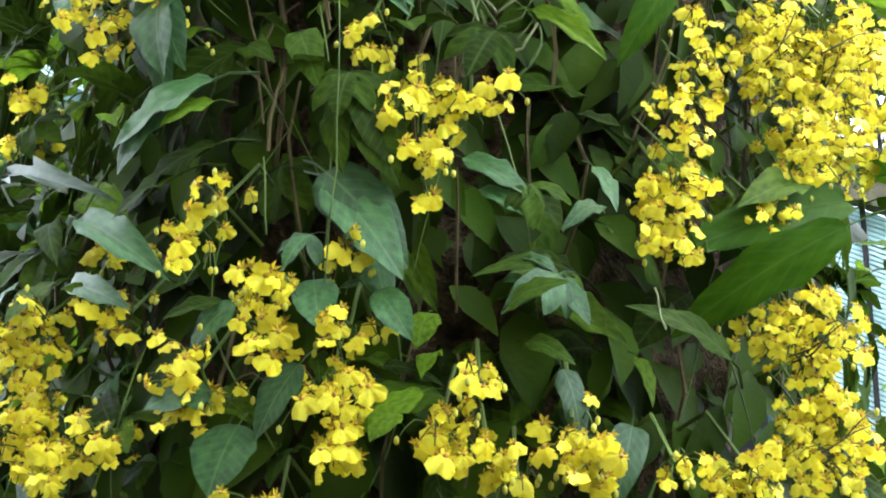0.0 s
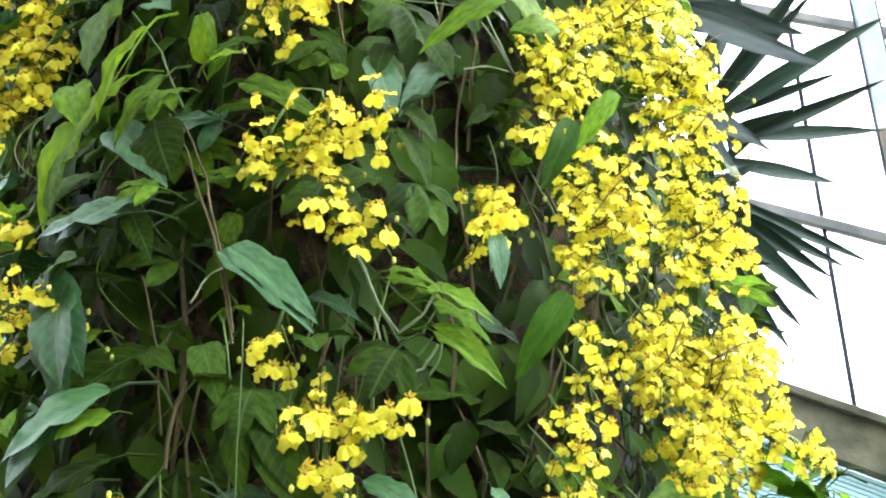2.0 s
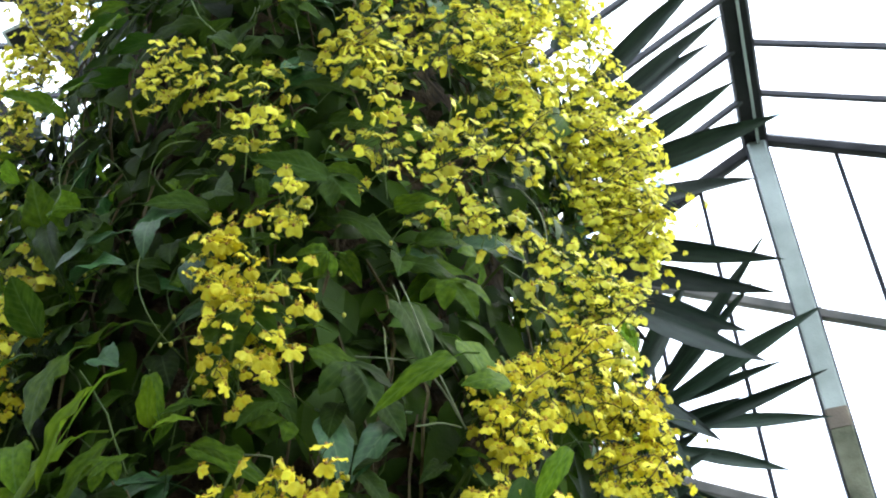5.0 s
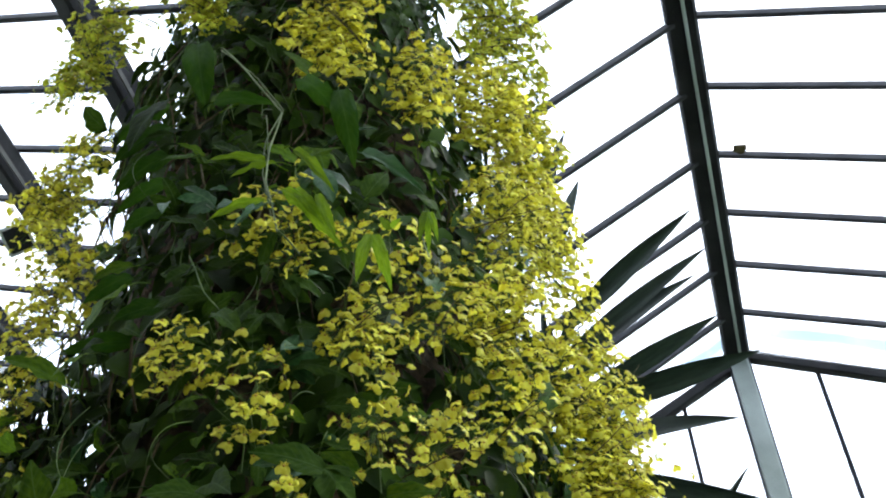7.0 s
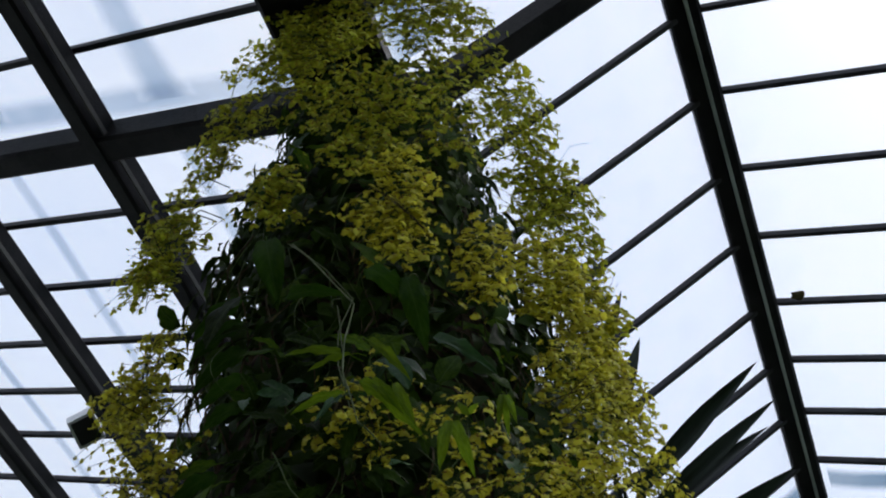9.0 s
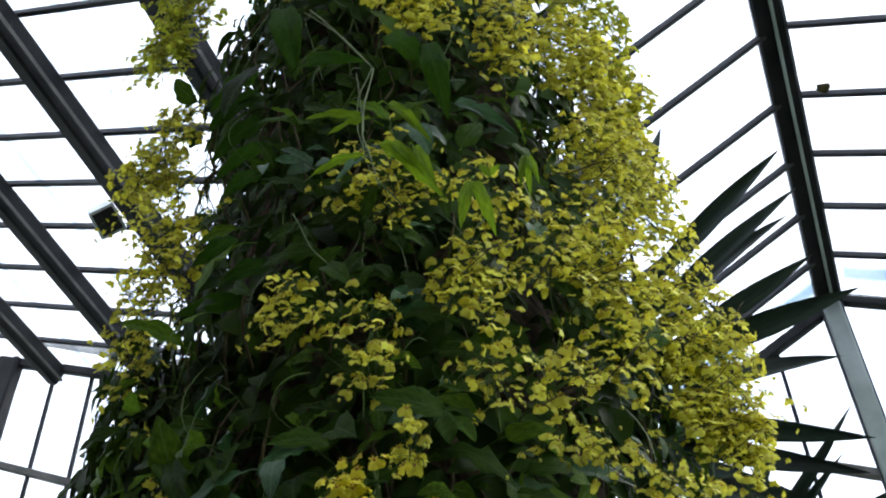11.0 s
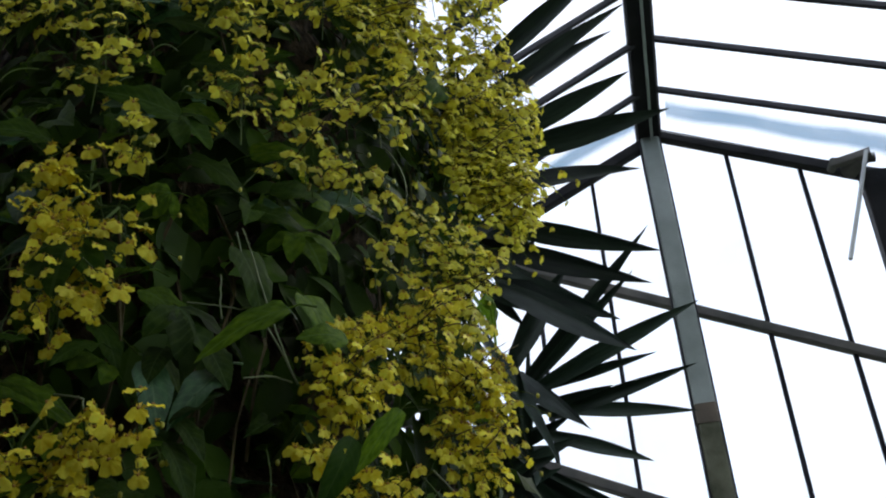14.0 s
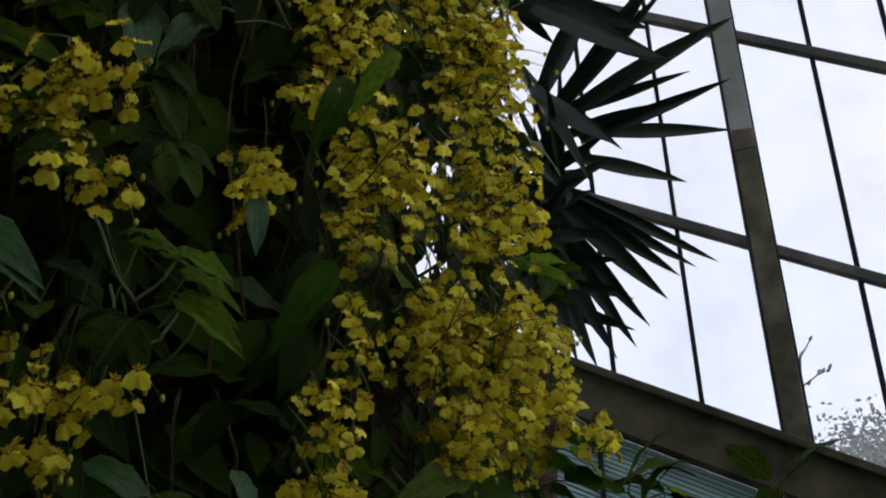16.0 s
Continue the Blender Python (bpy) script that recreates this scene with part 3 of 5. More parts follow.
# ---- the plant column ----
def lerp_at(z, zs, vs):
    return float(np.interp(z, zs, vs))


COL_Z = (0, 2.0, 3.0, 4.5, 5.6, 7.2)


def axis(z):
    """Middle and radius of the column of plants at a height."""
    return Vector((lerp_at(z, COL_Z, (-0.15, -0.16, -0.20, -0.33, -0.38, -0.40)), lerp_at(z, COL_Z, (2.42, 2.42, 2.48, 2.62, 2.65, 2.68)), z)), lerp_at(z, COL_Z, (0.66, 0.66, 0.66, 0.62, 0.58, 0.50))


def around(z, a, extra=0.0):
    """A place on the column: height, angle from the front (0) to the right, metres proud."""
    c, r = axis(z)
    return c + Vector((math.sin(a), -math.cos(a), 0)) * (r + extra)


def slim(z):
    """The creepers lie closer to the post towards the top."""
    return 0.16 * min(1.0, max(0.0, (z - 5.0) / 1.5))


def outward(p):
    c, r = axis(p.z)
    o = Vector((p.x - c.x, p.y - c.y, 0))
    return o.normalized()


# leaf blades: unit length along +y, the face up +z
def blade(bm, shape, curl, fold, at=Matrix.Identity(4), wave=0.0, seg=10, petiole=0.0, twist=0.0):
    """A drooping blade with a sunken midrib, arched halves, a wavy margin and a drawn-out tip."""
    rows = []
    for i in range(seg + 1):
        t = (1 - math.cos(math.pi * i / seg)) / 2
        w = shape(t) * 0.5
        y, z = t, -curl * t * t + 0.05 * math.sin(t * 3.1)
        row = []
        for x in (-1, -0.55, 0, 0.55, 1):
            edge = wave * math.sin(t * 15.0 + (1.3 if x > 0 else 0.0)) * w * abs(x) ** 3
            lift = abs(x) * w * fold - 0.22 * w * x * x + edge + twist * x * w * t
            row.append(bm.verts.new(at @ Vector((x * w, y, z + lift))))
        rows.append(row)
    for r0, r1 in zip(rows, rows[1:]):
        for k in range(4):
            bm.faces.new((r0[k], r0[k + 1], r1[k + 1], r1[k]))
    if petiole:
        tube(bm, [at @ Vector((0, -petiole, -petiole * 0.5)), at @ Vector((0, -petiole * 0.4, -0.02)), at @ Vector((0, 0.02, -0.004)), at @ Vector((0, 0.7, -curl * 0.49 + 0.030))], [0.018, 0.016, 0.014, 0.004], 4)
    return bm


def outline(rise, fall):
    """Half-width along a blade, from how it swells and how it runs out to the tip; 1 at its widest."""
    top = (rise / (rise + fall)) ** rise * (fall / (rise + fall)) ** fall
    return lambda t: max(0.012, t ** rise * (1 - t) ** fall / top)


ovate, heart, obovate, lance = outline(0.55, 0.90), outline(0.30, 0.85), outline(0.95, 0.70), outline(0.62, 0.95)


def mesh_of(bm, name, mats):
    me = bpy.data.meshes.new(name)
    bmesh.ops.recalc_face_normals(bm, faces=bm.faces[:])
    bm.to_mesh(me)
    bm.free()
    for m in mats:
        me.materials.append(m)
    for p in me.polygons:
        p.use_smooth = True
    return me


rng = random.Random(11)
BLADES = {}
for key, m in (("dark", LEAF_DARK), ("blue", LEAF_SHEEN), ("fresh", LEAF_FRESH), ("broad", LEAF_BROAD), ("lime", LEAF_LIME)):
    BLADES[key] = [mesh_of(blade(bmesh.new(), sh, cu, fo, wave=wv, petiole=0.35), "leaf_blade", [m]) for sh, cu, fo, wv in ((ovate, 0.20, 0.32, 0.10), (heart, 0.30, 0.28, 0.08), (lance, 0.16, 0.36, 0.10), (ovate, 0.42, 0.22, 0.16))]
PALMS = {}
for key, m in (("dark", LEAF_DARK), ("blue", LEAF_SHEEN), ("fresh", LEAF_FRESH), ("broad", LEAF_BROAD), ("lime", LEAF_LIME)):
    PALMS[key] = []
    for nl in (5, 4, 3):
        bm = bmesh.new()
        for i in range(nl):
            a = (i - (nl - 1) / 2) * (0.62 if nl > 3 else 0.85)
            sc = 1.0 - 0.22 * abs(a)
            at = Matrix.Rotation(-a, 4, "Z") @ Matrix.Rotation(rng.uniform(-0.25, 0.05), 4, "X") @ Matrix.Diagonal((sc * 0.44, sc, sc, 1))
            blade(bm, obovate, 0.26, 0.34, at, 0.10, 7)
        tube(bm, [(0, -0.6, -0.25), (0, -0.25, -0.06), (0, 0, 0)], [0.016, 0.014, 0.012], 4)
        PALMS[key].append(mesh_of(bm, "compound_leaf", [m]))
KEY = {LEAF_DARK: "dark", LEAF_SHEEN: "blue", LEAF_FRESH: "fresh", LEAF_BROAD: "broad", LEAF_LIME: "lime"}


def frame_of(base, tip, face):
    """Axes with y from base to tip and z as near to the given facing as can be."""
    y = (tip - base).normalized()
    x = y.cross(face)
    x = x.normalized() if x.length > 1e-4 else Vector((1, 0, 0))
    z = x.cross(y)
    return Matrix((x, y, z)).transposed().to_4x4()


# trunk under the plants: a post wrapped in bark and fibre
trunk = thing("planted_post", "tall post wrapped in brown bark and fibre", "post")
bm = bmesh.new()
rings = []
for i in range(73):
    z = 0.03 + 7.1 * i / 72
    c, r = axis(z)
    row = []
    for k in range(40):
        a = k * math.tau / 40
        d = Vector((math.sin(a), -math.cos(a), 0))
        q = c + d * r
        lump = 0.05 * noise.noise(q * 5) + 0.03 * noise.noise(q * 14) + 0.012 * noise.noise(q * 45)
        row.append(bm.verts.new(c + d * (r - 0.16 - 0.7 * slim(z) + lump)))
    rings.append(row)
for r0, r1 in zip(rings, rings[1:]):
    for k in range(40):
        bm.faces.new((r0[k], r0[(k + 1) % 40], r1[(k + 1) % 40], r1[k]))
bm.faces.new(rings[-1])
part("bark_wrap", bm, BARK, trunk)
bm = bmesh.new()
for i in range(260):
    z, a = rng.uniform(1.2, 5.5), rng.uniform(-1.7, 1.7)
    L = rng.uniform(0.15, 0.55)
    pts = [around(z - L * u, a + 0.10 * math.sin(u * 4 + i) * L, -0.05 + 0.05 * math.sin(u * 3.1) + rng.uniform(-0.008, 0.008)) for u in (0, 0.25, 0.5, 0.75, 1)]
    tube(bm, pts, rng.uniform(0.0018, 0.004), 4)
tagged(part("root_fibre", bm, STEM_BROWN, trunk), "thin hanging brown roots", kind="stuff")

def hollow(p):
    """0 on the bulging clumps of the creepers, up to 1 in the dark pockets between them."""
    return min(1.0, max(0.0, 0.15 + 1.9 * noise.noise(Vector((p.x * 3.4, p.y * 3.4, p.z * 3.0 + 7.7)))))


# small gaps through the leaves where the light outside comes through: a point, a direction, a radius
GAPS = [(Vector((-0.450, 1.700, 2.578)), Vector((-0.472, 0.741, 0.477)), 0.034),
        (Vector((0.362, 1.700, 2.333)), Vector((-0.025, 0.908, 0.418)), 0.016),
        (Vector((0.464, 1.700, 2.237)), Vector((0.047, 0.931, 0.361)), 0.014)]


def bare(p, reach=0.0):
    """True where no leaf grows: in the gaps, and past the trimmed flank of the column."""
    if 3.85 < p.z < 5.0 and p.x + 0.58 * (p.y - 2.1) < -0.655:
        return True
    return any((p - q).cross(d).length < r + reach for q, d, r in GAPS)


# dense inner foliage
verts, faces = [], []
behind = random.Random(77)
for i in range(13500):
    src = rng if i < 11000 else behind  # the last ones clothe the far side
    flank = 9500 <= i < 11000  # the fuller flank half-way up
    z = src.uniform(2.9, 3.85) if flank else src.uniform(0.6, 7.0)
    a = src.uniform(-2.0, -0.9) if flank else src.uniform(-2.3, 2.3) if i < 11000 else src.uniform(2.3, 3.98)
    if 1.95 < z < 2.75 and abs(a - 0.40) < 0.10 and src.random() < 0.6:
        continue
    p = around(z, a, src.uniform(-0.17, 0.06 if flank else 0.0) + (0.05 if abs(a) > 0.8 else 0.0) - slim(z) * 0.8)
    if bare(p, 0.03):
        continue
    o = outward(p)
    side = Vector((-o.y, o.x, 0))
    dirn = (Vector((0, 0, -1)) * src.uniform(0.3, 1.2) + side * src.uniform(-1, 1) + o * src.uniform(0.0, 0.6)).normalized()
    L = src.uniform(0.06, 0.13)
    wd = L * src.uniform(0.35, 0.6)
    f = frame_of(Vector((0, 0, 0)), dirn, (o + Vector((0, 0, 0.5 if z < 3.0 else 0.1)) + side * src.uniform(-0.5, 0.5)).normalized())
    b0 = len(verts)
    for t, w in ((0, 0.05), (0.25, 0.42), (0.55, 0.5), (0.8, 0.28), (1.0, 0.01)):
        cz = -0.3 * t * t * L
        for sx in (-1, 0, 1):
            verts.append(p + f.to_3x3() @ Vector((sx * w * wd, t * L, cz + abs(sx) * w * wd * 0.3)))
    for r in range(4):
        for k in range(2):
            q = b0 + r * 3 + k
            faces.append((q, q + 1, q + 4, q + 3))
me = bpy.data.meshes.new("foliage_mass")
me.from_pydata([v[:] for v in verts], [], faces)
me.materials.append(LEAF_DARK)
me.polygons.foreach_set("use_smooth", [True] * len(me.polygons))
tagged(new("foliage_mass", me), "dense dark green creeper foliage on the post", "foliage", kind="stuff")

# climbing plants, each with its own leaves
VINES = []
for zlo, zhi, label in ((1.0, 2.15, "dark green creeper on the lower post"), (2.15, 2.75, "creeper with pointed leaves tinted by a bluish sheen"), (2.75, 3.5, "creeper with fresh and dark green leaves"), (3.5, 4.6, "leafy climber with fingered leaves"), (4.6, 7.0, "dark creeper near the glass roof")):
    VINES.append((zlo, zhi, thing("climbing_plant", label, "climbing plant", "climbers on the post")))


def vine_at(z):
    for zlo, zhi, v in VINES:
        if z < zhi:
            return v
    return VINES[-1][2]


FRONT = Vector((0.1, -0.95, -0.15)).normalized()


def big_leaf(base, tip, width, material, facing=None):
    base, tip = Vector(base), Vector(tip)
    o = outward((base + tip) / 2)
    face = facing or (o + Vector((0, 0, 0.55)) + Vector((rng.uniform(-0.25, 0.25), 0, 0))).normalized()
    L = max((tip - base).length, width * 1.25)
    m = Matrix.Translation(base) @ frame_of(base, tip, face) @ Matrix.Diagonal((width * 1.15, L, L * 0.8, 1))
    return share("leaf", rng.choice(BLADES[KEY[material]]), vine_at(base.z), m)


for zlo, zhi, vine in VINES:
    n_leaf = int(250 * min(1.0, (zhi - zlo) / 0.75))
    n_leaf = min(n_leaf, 270)
    bm = bmesh.new()
    for k in range(14):
        a0 = rng.uniform(-1.7, 1.7)
        pts = []
        for j in range(9):
            z = zlo + (zhi - zlo) * j / 8
            pts.append(around(z, a0 + 0.13 * math.sin(j * 1.1 + k), -0.01 + 0.02 * math.sin(j * 1.7 + k) - slim(z)))
        pts = flow(pts)
        tube(bm, pts, taper(len(pts), 0.0022, 0.0008), 5)
    for k in range(26):
        z0, a0, drop = rng.uniform(zlo, zhi), rng.uniform(-1.2, 1.2), rng.uniform(0.10, 0.35)
        sway, loop = rng.uniform(-0.12, 0.12), rng.choice((0.0, 0.0, 0.12))
        pts = [around(z0 - drop * (u - loop * 2.4 * max(0.0, u - 0.6)), a0 + sway * u + loop * u * u, 0.03 + 0.05 * math.sin(u * 2.8) - slim(z0)) for u in (0, 0.17, 0.34, 0.5, 0.67, 0.84, 1)]
        pts = flow(pts, 3)
        tube(bm, pts, taper(len(pts), 0.0015, 0.0005), 4)
    part("stem", bm, STEM, vine)
    for i in range(n_leaf):
        z, a = rng.uniform(zlo, zhi), rng.triangular(-2.1, 2.1, 0.1)
        if 1.95 < z < 2.75 and abs(a - 0.40) < 0.10 and rng.random() < 0.7:
            continue
        deep = min(1.0, hollow(around(z, a)) + (0.35 if z > 4.3 and abs(a) < 0.9 else 0.0))
        if rng.random() < 0.45 * deep:
            continue
        p = around(z, a, rng.uniform(0.0, 0.10) - slim(z) - 0.13 * deep - (0.07 if 0.35 < a < 1.2 else 0.0))
        if bare(p, 0.04):
            continue
        o = outward(p)
        side = Vector((-o.y, o.x, 0))
        d = (Vector((0, 0, -1)) * rng.uniform(-0.35, 1.0) + side * rng.uniform(-1.3, 1.3) + o * rng.uniform(0.1, 0.9)).normalized()
        L = rng.choice((rng.uniform(0.05, 0.09), rng.uniform(0.09, 0.15), rng.uniform(0.10, 0.17)))
        kind = rng.choices(("dark", "blue", "fresh"), (0.86, 0.05, 0.09) if z > 4.9 else (0.22, 0.08, 0.70) if a < -0.45 and 2.2 < z < 3.6 else (0.80, 0.07, 0.13) if z > 3.6 else (0.55, 0.14, 0.31))[0]
        face = (o * 0.8 + Vector((0, 0, 0.7 if z < 3.0 else rng.uniform(-0.15, 0.45))) + side * rng.uniform(-0.4, 0.4)).normalized()
        if rng.random() < 0.3:
            L = min(L, 0.10)
            me, wd = rng.choice(PALMS[kind]), L
        else:
            me, wd = rng.choices(BLADES[kind], (3, 1, 3, 2))[0], L * rng.uniform(0.32, 0.50)
        share("leaf", me, vine, Matrix.Translation(p) @ frame_of(p, p + d, face) @ Matrix.Diagonal((wd, L, L, 1)))

def finger_leaf(base, tip, material, k):
    base, tip = Vector(base), Vector(tip)
    o = outward((base + tip) / 2)
    face = (o * 0.9 + Vector((rng.uniform(-0.3, 0.3), 0, 0.55))).normalized()
    L = (tip - base).length * 0.88
    share("leaf", PALMS[KEY[material]][k], vine_at(base.z), Matrix.Translation(base) @ frame_of(base, tip, face) @ Matrix.Diagonal((L, L, L, 1)))


big_leaf((-0.370, 1.707, 2.307), (-0.324, 1.646, 2.149), 0.052, LEAF_SHEEN)
big_leaf((-0.323, 1.687, 2.149), (-0.384, 1.656, 2.061), 0.058, LEAF_SHEEN)
big_leaf((-0.254, 1.674, 2.138), (-0.310, 1.641, 2.105), 0.050, LEAF_FRESH)
big_leaf((-0.090, 1.667, 2.016), (0.016, 1.642, 1.906), 0.061, LEAF_SHEEN)
big_leaf((-0.057, 1.676, 2.109), (0.003, 1.639, 2.007), 0.046, LEAF_DARK)
big_leaf((-0.454, 1.722, 2.009), (-0.278, 1.630, 1.916), 0.044, LEAF_SHEEN)
big_leaf((-0.275, 1.674, 2.050), (-0.372, 1.650, 1.995), 0.032, LEAF_DARK)
big_leaf((-0.688, 1.877, 2.129), (-0.404, 1.662, 2.040), 0.028, LEAF_SHEEN)
big_leaf((-0.098, 1.663, 1.899), (-0.074, 1.627, 1.838), 0.047, LEAF_SHEEN)
big_leaf((-0.107, 1.662, 1.802), (-0.141, 1.623, 1.719), 0.040, LEAF_SHEEN)
big_leaf((-0.454, 1.721, 1.923), (-0.334, 1.642, 1.881), 0.032, LEAF_SHEEN)
big_leaf((-0.568, 1.781, 1.947), (-0.600, 1.752, 1.895), 0.056, LEAF_SHEEN)
big_leaf((-0.194, 1.661, 1.875), (-0.235, 1.627, 1.822), 0.036, LEAF_SHEEN)
big_leaf((-0.209, 1.663, 1.876), (-0.268, 1.629, 1.856), 0.026, LEAF_DARK)
big_leaf((0.170, 1.737, 1.917), (0.121, 1.675, 1.867), 0.028, LEAF_SHEEN)
big_leaf((0.170, 1.738, 1.911), (0.211, 1.712, 1.858), 0.025, LEAF_SHEEN)
big_leaf((0.170, 1.737, 1.917), (0.132, 1.678, 1.909), 0.022, LEAF_DARK)
big_leaf((0.164, 1.736, 1.931), (0.094, 1.665, 1.913), 0.019, LEAF_DARK)
big_leaf((0.176, 1.739, 1.807), (0.211, 1.712, 1.732), 0.031, LEAF_SHEEN)
big_leaf((0.141, 1.723, 1.837), (0.194, 1.703, 1.815), 0.025, LEAF_DARK)
big_leaf((0.247, 1.778, 1.750), (0.238, 1.727, 1.660), 0.038, LEAF_SHEEN)
big_leaf((0.206, 1.760, 2.054), (0.241, 1.730, 1.993), 0.023, LEAF_SHEEN)
big_leaf((0.083, 1.702, 2.012), (0.146, 1.681, 1.974), 0.022, LEAF_SHEEN)
big_leaf((0.033, 1.685, 1.862), (0.032, 1.646, 1.828), 0.034, LEAF_FRESH)
big_leaf((-0.024, 1.675, 1.887), (0.026, 1.645, 1.828), 0.037, LEAF_SHEEN)
big_leaf((0.030, 1.686, 1.774), (-0.023, 1.635, 1.735), 0.027, LEAF_FRESH)
big_leaf((0.253, 1.785, 1.828), (0.280, 1.752, 1.777), 0.019, LEAF_FRESH)
big_leaf((0.352, 1.860, 1.842), (0.270, 1.749, 1.898), 0.040, LEAF_DARK)
big_leaf((0.446, 1.973, 2.097), (0.379, 1.835, 2.036), 0.044, LEAF_FRESH)
big_leaf((0.132, 1.742, 2.260), (0.210, 1.731, 2.216), 0.025, LEAF_FRESH)
big_leaf((-0.212, 1.662, 1.772), (-0.249, 1.627, 1.766), 0.058, LEAF_SHEEN)
big_leaf((-0.175, 1.663, 1.734), (-0.189, 1.622, 1.656), 0.069, LEAF_SHEEN)
big_leaf((-0.117, 1.675, 2.165), (-0.124, 1.633, 2.175), 0.041, LEAF_DARK)
big_leaf((-0.091, 1.671, 2.124), (-0.072, 1.630, 2.035), 0.033, LEAF_DARK)
big_leaf((-0.142, 1.685, 2.357), (0.001, 1.655, 2.244), 0.039, LEAF_SHEEN)
big_leaf((-0.141, 1.700, 2.631), (-0.024, 1.673, 2.569), 0.040, LEAF_FRESH)
big_leaf((0.072, 1.722, 2.322), (0.151, 1.707, 2.302), 0.018, LEAF_FRESH)
big_leaf((-0.270, 1.691, 2.428), (-0.417, 1.683, 2.409), 0.049, LEAF_SHEEN)
big_leaf((-0.366, 1.706, 2.328), (-0.329, 1.648, 2.178), 0.064, LEAF_SHEEN)
big_leaf((-0.331, 1.710, 2.576), (-0.228, 1.652, 2.476), 0.056, LEAF_SHEEN)
big_leaf((0.048, 1.733, 2.575), (0.142, 1.729, 2.637), 0.047, LEAF_DARK)
big_leaf((0.078, 1.741, 2.559), (0.133, 1.711, 2.457), 0.034, LEAF_DARK)
big_leaf((0.205, 1.790, 2.410), (0.221, 1.744, 2.320), 0.026, LEAF_SHEEN)
big_leaf((0.505, 2.066, 2.100), (0.318, 1.780, 1.974), 0.066, LEAF_BROAD)
big_leaf((0.131, 1.744, 2.293), (0.212, 1.734, 2.253), 0.025, LEAF_FRESH)
big_leaf((-0.260, 1.678, 2.169), (-0.395, 1.662, 2.091), 0.062, LEAF_SHEEN)
big_leaf((-0.096, 1.667, 2.032), (0.012, 1.642, 1.933), 0.072, LEAF_SHEEN)
big_leaf((-0.244, 1.672, 2.079), (-0.377, 1.651, 2.020), 0.043, LEAF_DARK)
big_leaf((-0.061, 1.677, 2.146), (0.003, 1.642, 2.023), 0.056, LEAF_DARK)
big_leaf((0.063, 1.701, 2.052), (0.147, 1.684, 2.005), 0.033, LEAF_SHEEN)
big_leaf((-0.146, 1.674, 2.222), (-0.102, 1.634, 2.139), 0.041, LEAF_DARK)
big_leaf((-0.140, 1.701, 2.637), (-0.020, 1.674, 2.583), 0.033, LEAF_FRESH)
big_leaf((0.037, 1.735, 2.679), (0.080, 1.699, 2.564), 0.047, LEAF_SHEEN)
big_leaf((0.136, 1.777, 2.693), (0.087, 1.702, 2.569), 0.039, LEAF_SHEEN)
big_leaf((0.016, 1.740, 2.805), (0.109, 1.724, 2.720), 0.045, LEAF_FRESH)
big_leaf((-0.222, 1.707, 2.764), (-0.178, 1.661, 2.659), 0.029, LEAF_FRESH)
big_leaf((-0.156, 1.704, 2.713), (-0.184, 1.660, 2.641), 0.024, LEAF_FRESH)
big_leaf((0.224, 1.840, 2.859), (0.290, 1.828, 2.752), 0.052, LEAF_FRESH)
big_leaf((-0.128, 1.685, 2.363), (0.003, 1.658, 2.256), 0.043, LEAF_SHEEN)
big_leaf((-0.272, 1.694, 2.449), (-0.396, 1.677, 2.420), 0.047, LEAF_SHEEN)
big_leaf((-0.502, 1.797, 3.164), (-0.415, 1.709, 2.989), 0.040, LEAF_DARK)
big_leaf((-0.267, 1.701, 2.574), (-0.229, 1.653, 2.491), 0.071, LEAF_DARK)
big_leaf((0.085, 1.747, 2.596), (0.137, 1.721, 2.530), 0.031, LEAF_DARK)
big_leaf((-0.397, 1.717, 2.356), (-0.317, 1.648, 2.220), 0.061, LEAF_SHEEN)
big_leaf((-0.114, 1.708, 2.701), (-0.179, 1.661, 2.673), 0.016, LEAF_DARK)
big_leaf((-0.375, 1.733, 2.834), (-0.424, 1.700, 2.716), 0.080, LEAF_FRESH)
big_leaf((-0.408, 1.731, 2.579), (-0.435, 1.692, 2.464), 0.058, LEAF_FRESH)
big_leaf((0.154, 1.962, 3.861), (0.206, 1.932, 3.761), 0.055, LEAF_SHEEN)
big_leaf((-0.336, 1.741, 3.080), (-0.431, 1.718, 3.018), 0.058, LEAF_SHEEN)
big_leaf((-0.563, 1.831, 3.234), (-0.423, 1.716, 3.027), 0.041, LEAF_DARK)
big_leaf((-0.483, 1.848, 3.788), (-0.584, 1.834, 3.688), 0.100, LEAF_FRESH)
big_leaf((-0.520, 1.841, 3.584), (-0.604, 1.832, 3.551), 0.060, LEAF_FRESH)
big_leaf((-0.030, 1.722, 2.704), (-0.070, 1.670, 2.663), 0.037, LEAF_DARK)
big_leaf((0.055, 1.744, 2.706), (0.051, 1.697, 2.637), 0.036, LEAF_DARK)
big_leaf((0.100, 1.763, 2.730), (0.154, 1.737, 2.646), 0.041, LEAF_DARK)
big_leaf((0.130, 1.791, 2.913), (0.200, 1.771, 2.769), 0.052, LEAF_DARK)
big_leaf((-0.184, 1.719, 2.984), (-0.169, 1.675, 2.897), 0.036, LEAF_SHEEN)
big_leaf((-0.277, 1.734, 3.089), (-0.265, 1.684, 2.997), 0.038, LEAF_SHEEN)
big_leaf((-0.156, 1.843, 3.933), (-0.178, 1.782, 3.791), 0.038, LEAF_DARK)
big_leaf((-0.479, 1.935, 4.845), (-0.453, 1.874, 4.550), 0.073, LEAF_DARK)
